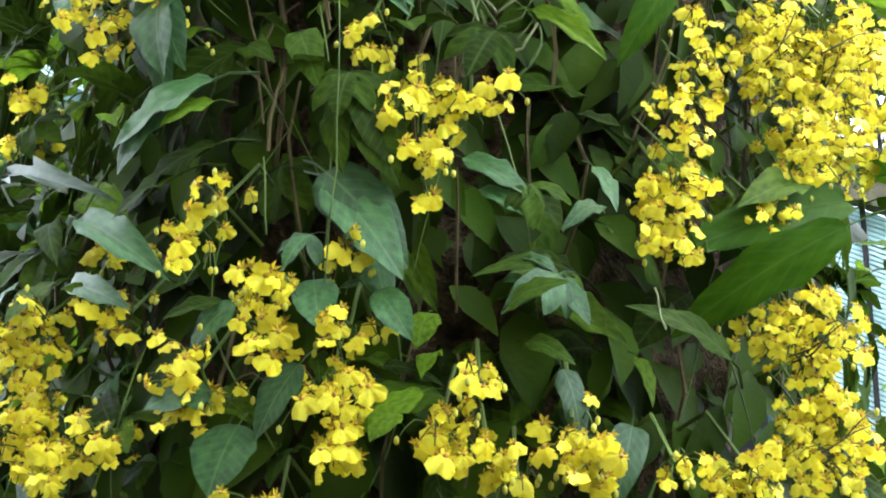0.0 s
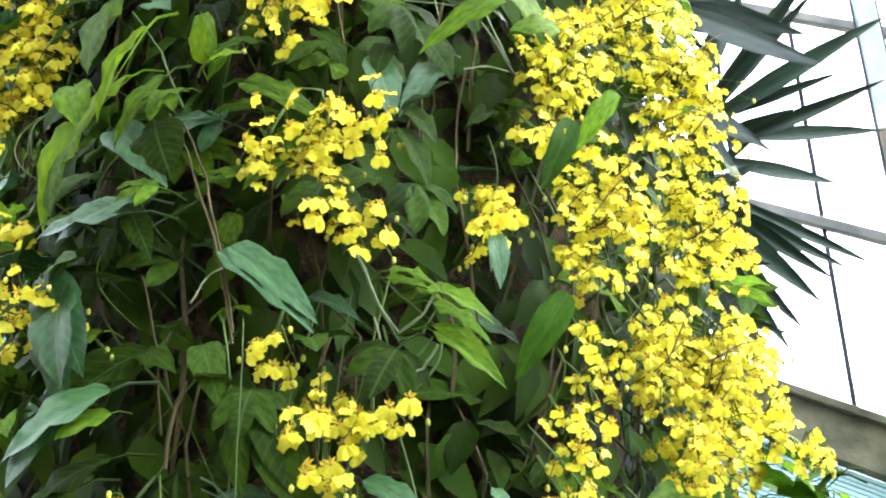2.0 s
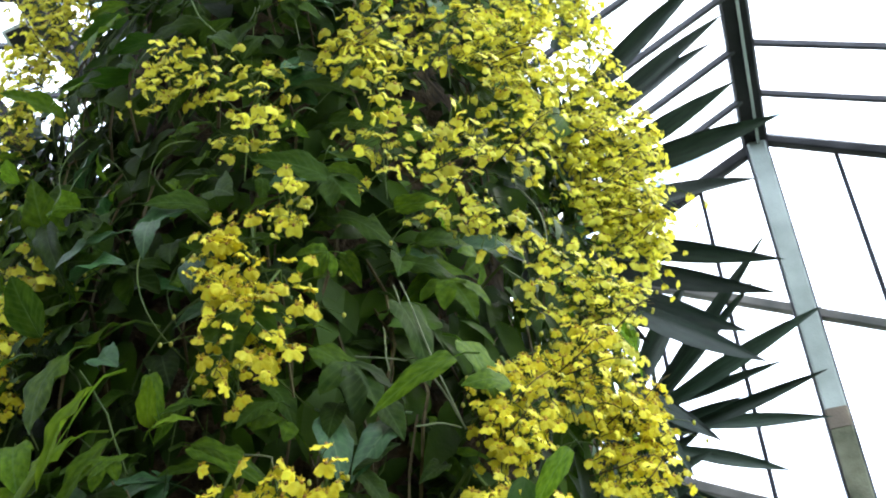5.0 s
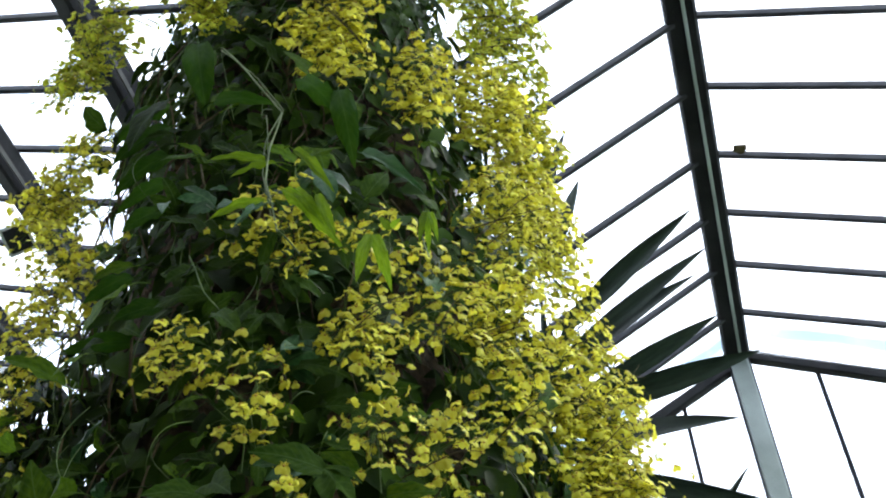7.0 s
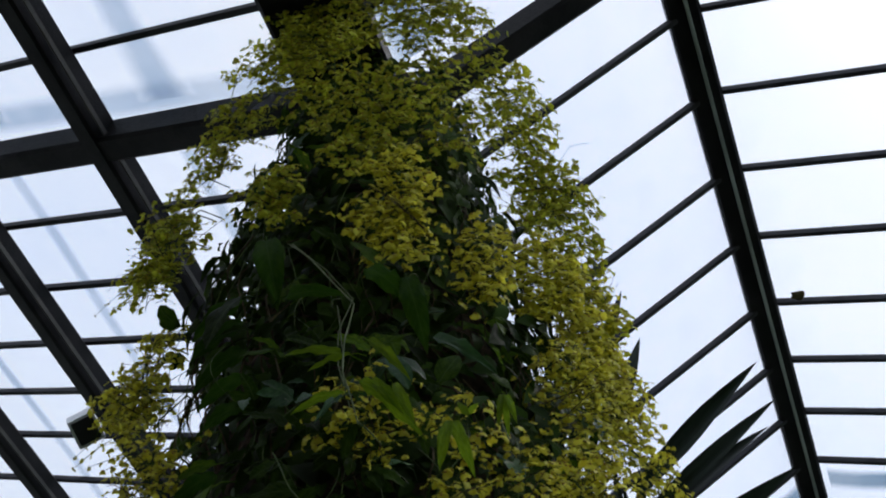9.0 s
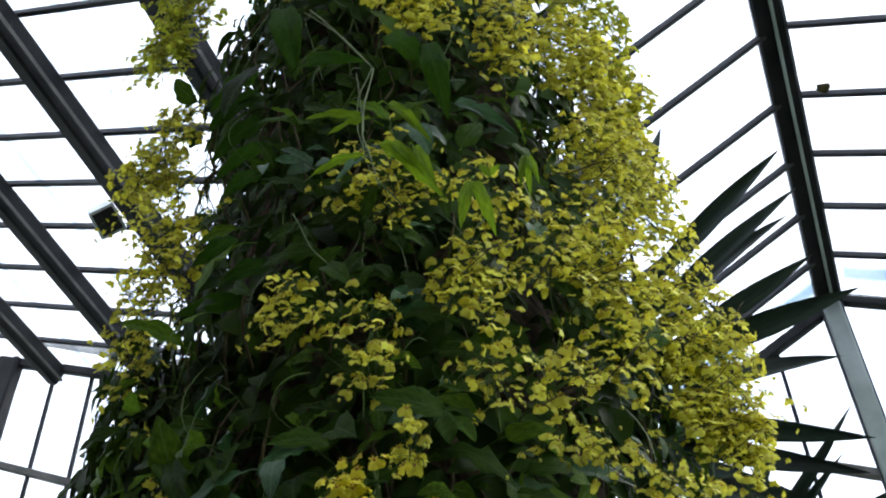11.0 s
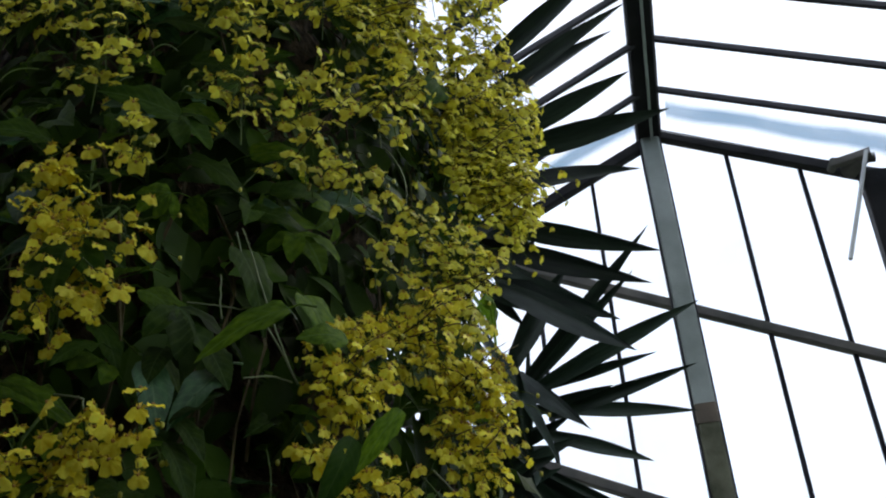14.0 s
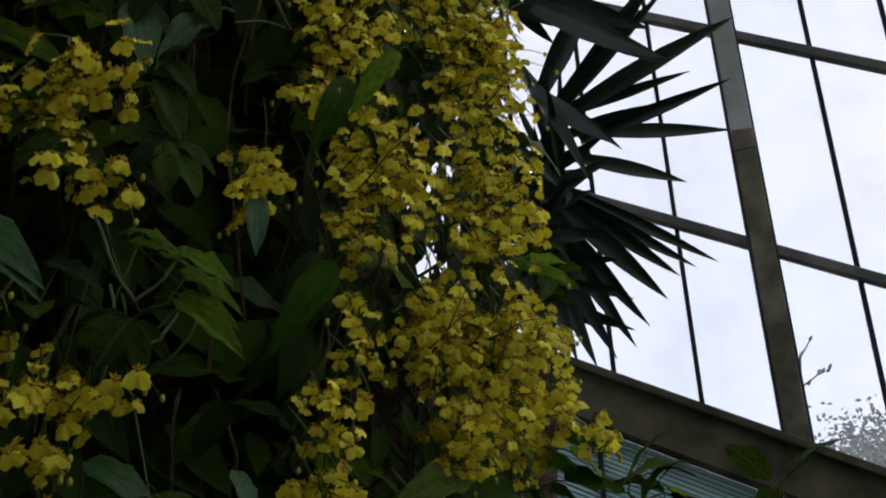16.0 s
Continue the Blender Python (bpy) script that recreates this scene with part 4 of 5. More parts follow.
big_leaf((-0.568, 1.949, 4.651), (-0.652, 1.928, 4.452), 0.096, LEAF_DARK)
big_leaf((-0.150, 1.938, 4.670), (-0.192, 1.890, 4.720), 0.096, LEAF_FRESH)
big_leaf((-0.082, 1.951, 4.567), (-0.025, 1.918, 4.458), 0.092, LEAF_FRESH)
big_leaf((-0.452, 1.869, 4.090), (-0.438, 1.817, 4.014), 0.027, LEAF_SHEEN)
big_leaf((0.018, 1.926, 4.108), (0.071, 1.925, 4.209), 0.055, LEAF_DARK)
big_leaf((0.151, 1.967, 3.892), (0.217, 1.946, 3.786), 0.041, LEAF_DARK)
big_leaf((-0.307, 1.710, 2.754), (-0.356, 1.665, 2.580), 0.034, LEAF_LIME)
big_leaf((-0.323, 1.720, 2.677), (-0.403, 1.675, 2.577), 0.030, LEAF_LIME)
big_leaf((-0.260, 1.700, 2.656), (-0.310, 1.655, 2.524), 0.030, LEAF_FRESH)
big_leaf((-0.202, 1.690, 2.662), (-0.199, 1.645, 2.718), 0.030, LEAF_LIME)
big_leaf((-0.193, 1.680, 2.654), (-0.124, 1.635, 2.646), 0.018, LEAF_LIME)
big_leaf((-0.222, 1.690, 2.621), (-0.260, 1.645, 2.573), 0.018, LEAF_FRESH)
big_leaf((-0.411, 1.740, 2.616), (-0.435, 1.695, 2.444), 0.050, LEAF_LIME)
big_leaf((0.226, 1.720, 2.750), (0.117, 1.675, 2.664), 0.035, LEAF_FRESH)
big_leaf((0.297, 1.820, 2.762), (0.239, 1.775, 2.758), 0.050, LEAF_FRESH)
big_leaf((0.374, 1.840, 2.655), (0.325, 1.795, 2.558), 0.030, LEAF_FRESH)
big_leaf((0.310, 1.820, 2.602), (0.277, 1.775, 2.472), 0.036, LEAF_BROAD)
big_leaf((0.298, 1.830, 2.334), (0.235, 1.785, 2.207), 0.040, LEAF_BROAD)
big_leaf((0.087, 1.670, 2.307), (0.162, 1.625, 2.283), 0.016, LEAF_FRESH)
big_leaf((0.130, 1.700, 2.294), (0.223, 1.655, 2.236), 0.030, LEAF_FRESH)
big_leaf((0.493, 1.880, 2.005), (0.289, 1.835, 1.888), 0.062, LEAF_BROAD)
big_leaf((0.143, 1.700, 2.234), (0.237, 1.655, 2.154), 0.030, LEAF_FRESH)
big_leaf((0.009, 1.660, 1.746), (-0.003, 1.615, 1.716), 0.030, LEAF_FRESH)
big_leaf((-0.382, 1.720, 1.903), (-0.434, 1.675, 1.911), 0.030, LEAF_FRESH)
big_leaf((-0.492, 1.740, 1.931), (-0.531, 1.695, 1.876), 0.050, LEAF_FRESH)
big_leaf((0.126, 1.680, 1.867), (0.187, 1.635, 1.890), 0.034, LEAF_DARK)
big_leaf((-0.137, 1.770, 3.975), (0.003, 1.750, 3.801), 0.030, LEAF_LIME, FRONT)
big_leaf((-0.111, 1.770, 3.970), (-0.033, 1.750, 3.838), 0.026, LEAF_LIME, FRONT)
big_leaf((-0.172, 1.770, 3.940), (-0.290, 1.750, 3.886), 0.026, LEAF_LIME, FRONT)
big_leaf((-0.124, 1.770, 4.119), (-0.018, 1.750, 3.949), 0.024, LEAF_LIME, FRONT)
big_leaf((-0.188, 1.770, 4.086), (-0.333, 1.750, 4.126), 0.024, LEAF_LIME, FRONT)
big_leaf((-0.163, 1.770, 4.076), (-0.265, 1.750, 4.050), 0.018, LEAF_LIME, FRONT)
big_leaf((0.069, 1.770, 3.791), (0.049, 1.750, 3.645), 0.026, LEAF_LIME, FRONT)
big_leaf((0.078, 1.770, 3.789), (0.116, 1.750, 3.646), 0.026, LEAF_LIME, FRONT)
big_leaf((0.111, 1.770, 3.797), (0.092, 1.750, 3.832), 0.016, LEAF_LIME, FRONT)
big_leaf((0.111, 1.770, 3.803), (0.132, 1.750, 3.813), 0.014, LEAF_LIME, FRONT)
big_leaf((0.186, 1.770, 3.847), (0.177, 1.750, 3.743), 0.014, LEAF_LIME, FRONT)
big_leaf((0.191, 1.770, 3.846), (0.196, 1.750, 3.732), 0.014, LEAF_LIME, FRONT)
big_leaf((0.196, 1.770, 3.843), (0.215, 1.750, 3.741), 0.014, LEAF_LIME, FRONT)
big_leaf((-0.057, 1.770, 3.942), (-0.003, 1.750, 3.788), 0.022, LEAF_LIME, FRONT)
big_leaf((-0.177, 1.780, 3.943), (-0.224, 1.735, 3.831), 0.018, LEAF_SHEEN, FRONT)
big_leaf((-0.613, 2.050, 4.787), (-0.731, 2.005, 4.634), 0.060, LEAF_BROAD, FRONT)
big_leaf((-0.594, 2.050, 4.671), (-0.714, 2.005, 4.500), 0.065, LEAF_BROAD, FRONT)
big_leaf((-0.561, 2.030, 4.507), (-0.676, 1.985, 4.346), 0.060, LEAF_BROAD, FRONT)
big_leaf((-0.543, 2.020, 4.375), (-0.642, 1.975, 4.248), 0.050, LEAF_BROAD, FRONT)
big_leaf((-0.521, 2.000, 4.236), (-0.597, 1.955, 4.130), 0.050, LEAF_BROAD, FRONT)
big_leaf((-0.498, 1.900, 4.850), (-0.425, 1.855, 4.528), 0.080, LEAF_BROAD, FRONT)
big_leaf((-0.162, 1.850, 4.538), (-0.050, 1.805, 4.379), 0.060, LEAF_BROAD, FRONT)
big_leaf((-0.049, 1.840, 4.449), (0.002, 1.795, 4.186), 0.060, LEAF_BROAD, FRONT)
big_leaf((-0.545, 1.980, 3.965), (-0.629, 1.935, 3.882), 0.050, LEAF_BROAD, FRONT)
big_leaf((-0.491, 1.970, 3.736), (-0.650, 1.925, 3.705), 0.050, LEAF_BROAD, FRONT)
big_leaf((0.017, 1.860, 4.201), (0.170, 1.815, 4.007), 0.032, LEAF_SHEEN, FRONT)
big_leaf((-0.387, 1.860, 4.489), (-0.220, 1.815, 4.432), 0.050, LEAF_BROAD, FRONT)
big_leaf((-0.436, 1.950, 3.825), (-0.526, 1.905, 3.757), 0.050, LEAF_BROAD, FRONT)
big_leaf((0.574, 2.200, 2.151), (0.658, 2.150, 2.126), 0.060, LEAF_BROAD)
big_leaf((0.585, 2.200, 2.193), (0.632, 2.150, 2.139), 0.050, LEAF_FRESH)
big_leaf((0.543, 2.150, 2.163), (0.597, 2.100, 2.162), 0.050, LEAF_BROAD)
big_leaf((0.557, 2.200, 2.136), (0.617, 2.150, 2.092), 0.060, LEAF_BROAD)
big_leaf((0.580, 2.250, 2.234), (0.643, 2.200, 2.199), 0.045, LEAF_BROAD)
finger_leaf((-0.100, 1.869, 4.165), (-0.030, 1.830, 4.040), LEAF_SHEEN, 2)
finger_leaf((0.173, 1.718, 1.911), (0.133, 1.657, 1.878), LEAF_SHEEN, 0)
finger_leaf((-0.098, 1.644, 1.947), (-0.119, 1.603, 1.909), LEAF_SHEEN, 2)
finger_leaf((0.142, 1.704, 2.016), (0.179, 1.675, 1.958), LEAF_DARK, 1)
finger_leaf((-0.070, 1.658, 2.153), (-0.069, 1.612, 2.082), LEAF_DARK, 0)
finger_leaf((-0.232, 1.670, 2.452), (-0.296, 1.636, 2.446), LEAF_FRESH, 1)
finger_leaf((-0.006, 1.687, 2.452), (-0.018, 1.639, 2.367), LEAF_DARK, 0)
finger_leaf((-0.246, 1.680, 2.614), (-0.280, 1.642, 2.560), LEAF_FRESH, 1)
finger_leaf((0.106, 1.722, 2.458), (0.155, 1.695, 2.376), LEAF_DARK, 1)
finger_leaf((-0.083, 1.701, 2.869), (-0.092, 1.651, 2.749), LEAF_DARK, 0)
finger_leaf((0.070, 1.732, 2.767), (0.133, 1.707, 2.672), LEAF_DARK, 1)
finger_leaf((0.096, 1.701, 2.213), (0.077, 1.647, 2.140), LEAF_DARK, 0)


def runner(pts, r, material):
    """A thin stalk or air root hanging on the column."""
    pts = [Vector(p) for p in pts]
    fine = []
    for i in range(len(pts) - 1):
        for k in range(4):
            t = k / 4
            fine.append(pts[i].lerp(pts[i + 1], t) + Vector((0.0015 * math.sin(i * 3 + k), 0.0015 * math.cos(k + i), 0)))
    fine.append(pts[-1])
    part("runner", tube(bmesh.new(), fine, r, 5), material, vine_at(pts[0].z))


ROOT = mat("pale_air_root", (0.12, 0.16, 0.07), (0.24, 0.28, 0.14), 20, 0.7, 0.2, vary=0.2, spec=0.2)
runner([(-0.352, 1.760, 4.586), (-0.268, 1.760, 4.450), (-0.162, 1.760, 4.258), (-0.179, 1.760, 4.126), (-0.176, 1.760, 3.999), (-0.132, 1.760, 3.818)], 0.0022, ROOT)
runner([(-0.136, 1.770, 3.839), (-0.079, 1.770, 3.750), (0.005, 1.770, 3.755), (0.111, 1.770, 3.793)], 0.0020, STEM)
runner([(0.164, 1.780, 3.843), (0.180, 1.780, 3.777), (0.194, 1.780, 3.713)], 0.0016, ROOT)
runner([(0.041, 1.690, 2.342), (0.072, 1.690, 2.272), (0.101, 1.690, 2.230), (0.132, 1.690, 2.256), (0.153, 1.690, 2.295)], 0.0020, ROOT)
runner([(-0.057, 1.680, 2.600), (-0.017, 1.680, 2.591), (-0.011, 1.680, 2.568)], 0.0014, ROOT)
runner([(-0.163, 1.660, 2.274), (-0.145, 1.660, 2.307), (-0.124, 1.660, 2.320)], 0.0013, ROOT)
runner([(0.113, 1.700, 2.181), (0.099, 1.700, 2.189), (0.078, 1.700, 2.210), (0.066, 1.700, 2.257)], 0.0018, ROOT)
runner([(0.147, 1.700, 2.218), (0.130, 1.700, 2.186), (0.113, 1.700, 2.179)], 0.0018, ROOT)
runner([(-0.079, 1.630, 2.235), (-0.067, 1.630, 2.019), (-0.071, 1.630, 1.886)], 0.0010, STEM)
runner([(-0.248, 1.700, 2.589), (-0.209, 1.694, 2.518), (-0.151, 1.684, 2.378), (-0.108, 1.679, 2.223)], 0.0018, STEM_BROWN)
runner([(0.123, 1.791, 2.947), (0.140, 1.792, 2.879), (0.183, 1.805, 2.776), (0.228, 1.828, 2.694)], 0.0016, ROOT)
runner([(0.111, 1.778, 2.857), (0.116, 1.775, 2.816), (0.122, 1.776, 2.775)], 0.0013, ROOT)
runner([(0.073, 1.757, 2.794), (0.144, 1.788, 2.799), (0.160, 1.795, 2.806)], 0.0013, ROOT)
runner([(0.159, 1.787, 2.683), (0.198, 1.808, 2.696), (0.221, 1.822, 2.694)], 0.0013, ROOT)
runner([(0.035, 1.732, 2.358), (0.055, 1.737, 2.302), (0.089, 1.742, 2.240), (0.116, 1.754, 2.255), (0.131, 1.763, 2.290)], 0.0018, STEM)
runner([(-0.125, 1.679, 2.259), (-0.091, 1.673, 2.110), (-0.088, 1.667, 2.008), (-0.090, 1.667, 1.913)], 0.0015, STEM)
runner([(-0.177, 1.667, 2.056), (-0.161, 1.661, 1.955)], 0.0012, STEM)
runner([(0.042, 1.745, 2.058), (0.049, 1.745, 1.876)], 0.0018, STEM_BROWN)
runner([(0.132, 1.748, 2.248), (0.103, 1.735, 2.202), (0.080, 1.728, 2.215), (0.071, 1.726, 2.257)], 0.0018, STEM)
runner([(-0.160, 1.671, 2.174), (-0.170, 1.670, 2.130), (-0.171, 1.667, 2.063)], 0.0025, STEM_BROWN)
runner([(-0.215, 1.908, 4.490), (-0.238, 1.884, 4.323), (-0.223, 1.863, 4.155), (-0.166, 1.840, 3.911)], 0.0018, ROOT)
runner([(-0.438, 1.930, 4.860), (-0.303, 1.913, 4.661), (-0.215, 1.908, 4.490)], 0.0016, ROOT)
runner([(-0.411, 1.707, 2.078), (-0.428, 1.711, 2.042), (-0.447, 1.718, 2.004)], 0.0012, STEM)
runner([(0.274, 1.776, 1.908), (0.279, 1.779, 1.882), (0.286, 1.780, 1.859)], 0.0013, ROOT)
runner([(-0.266, 1.727, 2.349), (-0.223, 1.718, 2.229), (-0.201, 1.710, 2.119)], 0.0018, STEM_BROWN)
runner([(-0.007, 1.759, 2.300), (0.031, 1.768, 2.261), (0.030, 1.761, 2.158)], 0.0018, STEM_BROWN)
runner([(-0.343, 1.724, 2.797), (-0.277, 1.709, 2.703), (-0.226, 1.697, 2.595)], 0.0018, STEM)
runner([(-0.224, 1.698, 2.572), (-0.174, 1.689, 2.470), (-0.144, 1.686, 2.369), (-0.108, 1.678, 2.236)], 0.0018, STEM_BROWN)
runner([(-0.347, 1.827, 3.845), (-0.288, 1.806, 3.702), (-0.243, 1.798, 3.634)], 0.0018, STEM)
runner([(-0.255, 1.900, 4.462), (-0.219, 1.874, 4.227), (-0.200, 1.852, 4.046)], 0.0016, ROOT)
runner([(0.387, 2.195, 5.462), (0.466, 2.609, 6.303), (0.548, 2.569, 6.236)], 0.0009, STEM)
runner([(0.137, 1.772, 2.938), (0.176, 1.785, 2.824), (0.224, 1.801, 2.695)], 0.0013, ROOT)


# a pale cane that stands among the hanging orchids
cane = thing("support_cane", "thin pale weathered cane among the hanging orchids", "cane")
part("shaft", tube(bmesh.new(), [(0.16, 2.22, 0.03), (0.25, 2.25, 1.0), (0.345, 2.29, 2.0), (0.385, 2.31, 2.45)], [0.009, 0.0088, 0.008, 0.0075], 8), PALE_CANE, cane)
part("node", tube(bmesh.new(), [(0.362, 2.296, 2.19), (0.364, 2.297, 2.205)], 0.0105, 8), PALE_CANE, cane)

# ---- orchids ----
def flower_mesh(seed, tints, steps=14):
    """A yellow orchid bloom: a broad notched lip, five small blotched petals and a brown crest. It looks along -y, the lip hangs along -z."""
    r = random.Random(seed)
    bm = bmesh.new()
    N, R = steps, 0.0178
    c = bm.verts.new((0, 0, -0.001))
    mid, rim = [], []
    for i in range(N + 1):
        th = radians(-20 + 220 * i / N)
        x, z = math.cos(th), -math.sin(th)
        dent = math.degrees(th) - 90
        k = (1 - 0.36 * math.exp(-(dent / 13) ** 2)) * (0.78 + 0.26 * math.sin(th)) * (1 - 0.22 * math.exp(-((abs(dent) - 92) / 14) ** 2)) * (1 + r.uniform(-0.07, 0.07))
        cup = 0.0035 * math.sin(i * 1.9 + seed) + r.uniform(-0.0015, 0.0015) + (0.004 if seed % 3 == 0 else -0.003 if seed % 3 == 1 else 0.0)
        mid.append(bm.verts.new((x * R * k * 0.58, -0.003, z * R * k * 0.52 - 0.003)))
        rim.append(bm.verts.new((x * R * k * 1.20, 0.001 + cup, z * R * k - 0.006)))
    for i in range(N):
        bm.faces.new((c, mid[i], mid[i + 1])).smooth = True
        bm.faces.new((mid[i], rim[i], rim[i + 1], mid[i + 1])).smooth = True
    for a, L, w in ((90, 0.0115, 0.0045), (38, 0.012, 0.0055), (142, 0.012, 0.0055), (-8, 0.011, 0.004), (188, 0.011, 0.004)):
        a += r.uniform(-14, 14)
        d, s = Vector((math.cos(radians(a)), 0, math.sin(radians(a)))), Vector((-math.sin(radians(a)), 0, math.cos(radians(a))))
        back = Vector((0, r.uniform(-0.004, 0.007), 0))
        p0, p1, p2, p3 = (bm.verts.new(q) for q in (Vector((0, 0.001, 0)), d * L * 0.55 + s * w * 0.5 - Vector((0, 0.0015, 0)), d * L + back, d * L * 0.55 - s * w * 0.5 - Vector((0, 0.0015, 0))))
        for f in (bm.faces.new((p0, p1, p2)), bm.faces.new((p0, p2, p3))):
            f.material_index = 1
    top = bm.verts.new((0, -0.0065, -0.001))
    ring = [bm.verts.new((math.cos(k * math.tau / 5) * 0.0034, -0.0036, math.sin(k * math.tau / 5) * 0.0034 - 0.001)) for k in range(5)]
    for k in range(5):
        bm.faces.new((top, ring[k], ring[(k + 1) % 5])).material_index = 2
    me = bpy.data.meshes.new("orchid_flower")
    bm.to_mesh(me)
    bm.free()
    for m in tints:
        me.materials.append(m)
    return me


CREST = mat("brown_crest", (0.20, 0.085, 0.012), (0.40, 0.21, 0.025), 60, 0.5, 0.1)
GOLD, LEMON, GREEN = (PETAL, PETAL_SPOT, CREST), (PETAL_BACKLIT, SPOT_BACKLIT, CREST), (PETAL_BACKLIT_DIM, SPOT_BACKLIT, CREST)
GOLD_FLOWERS = [flower_mesh(i, GOLD) for i in range(10)]
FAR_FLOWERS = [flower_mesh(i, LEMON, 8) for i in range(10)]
bm = bmesh.new()
bmesh.ops.create_icosphere(bm, subdivisions=1, radius=0.0042)
bmesh.ops.scale(bm, vec=(0.8, 0.8, 1.3), verts=bm.verts)
BUD_MESH = mesh_of(bm, "orchid_bud", [BUD])


def spray(x, y, z, w, h, n):
    """A branching, drooping spray of n blooms round a middle, w and h its half width and half height."""
    mid = Vector((x, y, z))
    o = (outward(mid) * 0.55 + Vector((0.10, -1.0, 0))).normalized()
    side = Vector((-o.y, o.x, 0))
    up = Vector((0, 0, 1))
    inner_dir = outward(mid)
    root = mid - inner_dir * 0.14 + up * (h * 0.95 + 0.03) + side * rng.uniform(-0.3, 0.3) * w
    size = "dense" if n > 50 else "full" if n > 28 else "loose" if n > 14 else "sparse"
    th = tagged(new("orchid_spray"), size + (" hanging spray of yellow orchids, tinted as backlit" if z > 3.02 else " drooping spray of yellow orchids with brown marks"), "orchid", "orchid sprays on the post")
    th.matrix_basis = Matrix.Translation(root)
    bm = bmesh.new()
    m0 = mid - root
    stem = [Vector((0, 0, 0)), inner_dir * 0.09 + up * 0.025, m0 + up * h * 0.55 + o * 0.02, m0 + side * w * rng.uniform(-0.15, 0.15), m0 - up * h * 0.8 + o * 0.01 + side * w * rng.uniform(-0.3, 0.3)]
    tube(bm, stem, [0.003, 0.0028, 0.0025, 0.002, 0.001], 5)
    far, fv, ff, fm = z > 3.35, [], [], []
    # higher sprays take the petal tints with backlight in their colour
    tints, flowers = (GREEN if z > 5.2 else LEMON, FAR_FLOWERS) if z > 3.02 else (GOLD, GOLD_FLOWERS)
    if far:
        n = int(n * (0.9 if x < -0.6 else 1.2 if abs(x) < 0.3 and z < 4.2 else 1.6))
    elif x > 0.25 and z > 2.3:
        n = int(n * 1.25)
    taken = []
    room = min(0.020, max(0.009, 0.58 * math.sqrt(math.pi * w * h / n)))
    guard = 0
    left = n
    while left > 0 and guard < 400:
        guard += 1
        # one branch: it leaves the stem, arches and droops, with blooms down both sides
        ang, rad = rng.uniform(0, math.tau), math.sqrt(rng.uniform(0.0, 1.0))
        u, v = rad * math.cos(ang), rad * math.sin(ang)
        v0 = min(1.0, v + rng.uniform(0.1, 0.5))
        k = min(1, max(0, (1 - v0) / 2)) * 2
        start = stem[2].lerp(stem[3], k) if k < 1 else stem[3].lerp(stem[4], k - 1)
        end = m0 + side * w * u + up * h * v + o * rng.uniform(-0.02, 0.05)
        knee = start.lerp(end, 0.55) + up * rng.uniform(0.005, 0.03) + o * rng.uniform(0.0, 0.03)
        tube(bm, [start, knee, end], [0.0015, 0.0013, 0.0008], 4)
        L = (knee - start).length + (end - knee).length
        m = max(2, min(int(left) + 1, int(L / 0.024) + 1, 8))
        done = 0
        for j in range(m):
            t = 0.30 + 0.75 * (j + rng.uniform(-0.2, 0.2)) / m
            q = start.lerp(knee, t / 0.55) if t < 0.55 else knee.lerp(end, (t - 0.55) / 0.45)
            b0, spot = q.copy(), None
            for k in range(7):
                sp = 0.010 + 0.006 * k
                c2 = b0 + side * rng.uniform(-sp, sp) + o * rng.uniform(-0.015, 0.035) - up * rng.uniform(-0.5, 1.0) * sp
                a2 = ((c2 - m0).dot(side), c2.z - m0.z)
                if all((a2[0] - t2[0]) ** 2 + (a2[1] - t2[1]) ** 2 > room * room * 0.8 for t2 in taken):
                    spot = c2
                    taken.append(a2)
                    break
            if spot is None or (not far and bare(root + spot, 0.008)):
                continue
            q = spot
            done += 1
            jit = Vector((rng.gauss(0, 1), rng.gauss(0, 1), rng.gauss(0, 1)))
            f = (o + side * (0.35 * u) + jit * (0.50 if z < 3.2 else 0.55) + up * rng.uniform(*((-0.40, 0.45) if z < 2.4 else (-0.25, 0.75) if z < 3.2 else (0.0, 1.25)))).normalized()
            tube(bm, [b0, (b0 + q) / 2 + up * 0.003, q - f * 0.003], 0.0008, 3)
            if not far and j == m - 1 and rng.random() < 0.30:
                share("bud", BUD_MESH, th, Matrix.Translation(q))
                continue
            zz = (up + side * rng.uniform(-0.6, 0.6)).normalized()
            yy = -f
            xx = yy.cross(zz).normalized()
            zz = xx.cross(yy)
            sc = rng.uniform(0.62, 1.12) * (1.12 if z > 4.9 else 0.98 if z > 4.4 else 0.84 if z > 3.35 else 0.90 if x < 0.25 else 0.74)
            rot = Matrix((xx, yy, zz)).transposed().to_4x4()
            at = Matrix.Translation(q) @ rot @ Matrix.Diagonal((sc, sc, sc, 1))
            if far:
                me = rng.choice(flowers)
                k0 = len(fv)
                fv += [(at @ v.co)[:] for v in me.vertices]
                ff += [tuple(k0 + i for i in pl.vertices) for pl in me.polygons]
                fm += [pl.material_index for pl in me.polygons]
            else:
                share("flower", rng.choice(flowers), th, at)
        left -= max(done, 0)
        if done == 0:
            left -= 0.34
    # thin arching ends that reach past the blooms, with a bud or a small bloom here and there
    for k in range(5 if far else 4):
        out = rng.choice((-1, 1)) * rng.uniform(0.7, 1.25)
        a = m0 + up * h * rng.uniform(-0.7, 0.8) + side * w * out * 0.35
        e = a + side * w * out * rng.uniform(0.5, 0.9) + up * h * rng.uniform(-0.55, 0.30) + o * rng.uniform(0.0, 0.03)
        b = (a + e) / 2 + up * rng.uniform(0.01, 0.03)
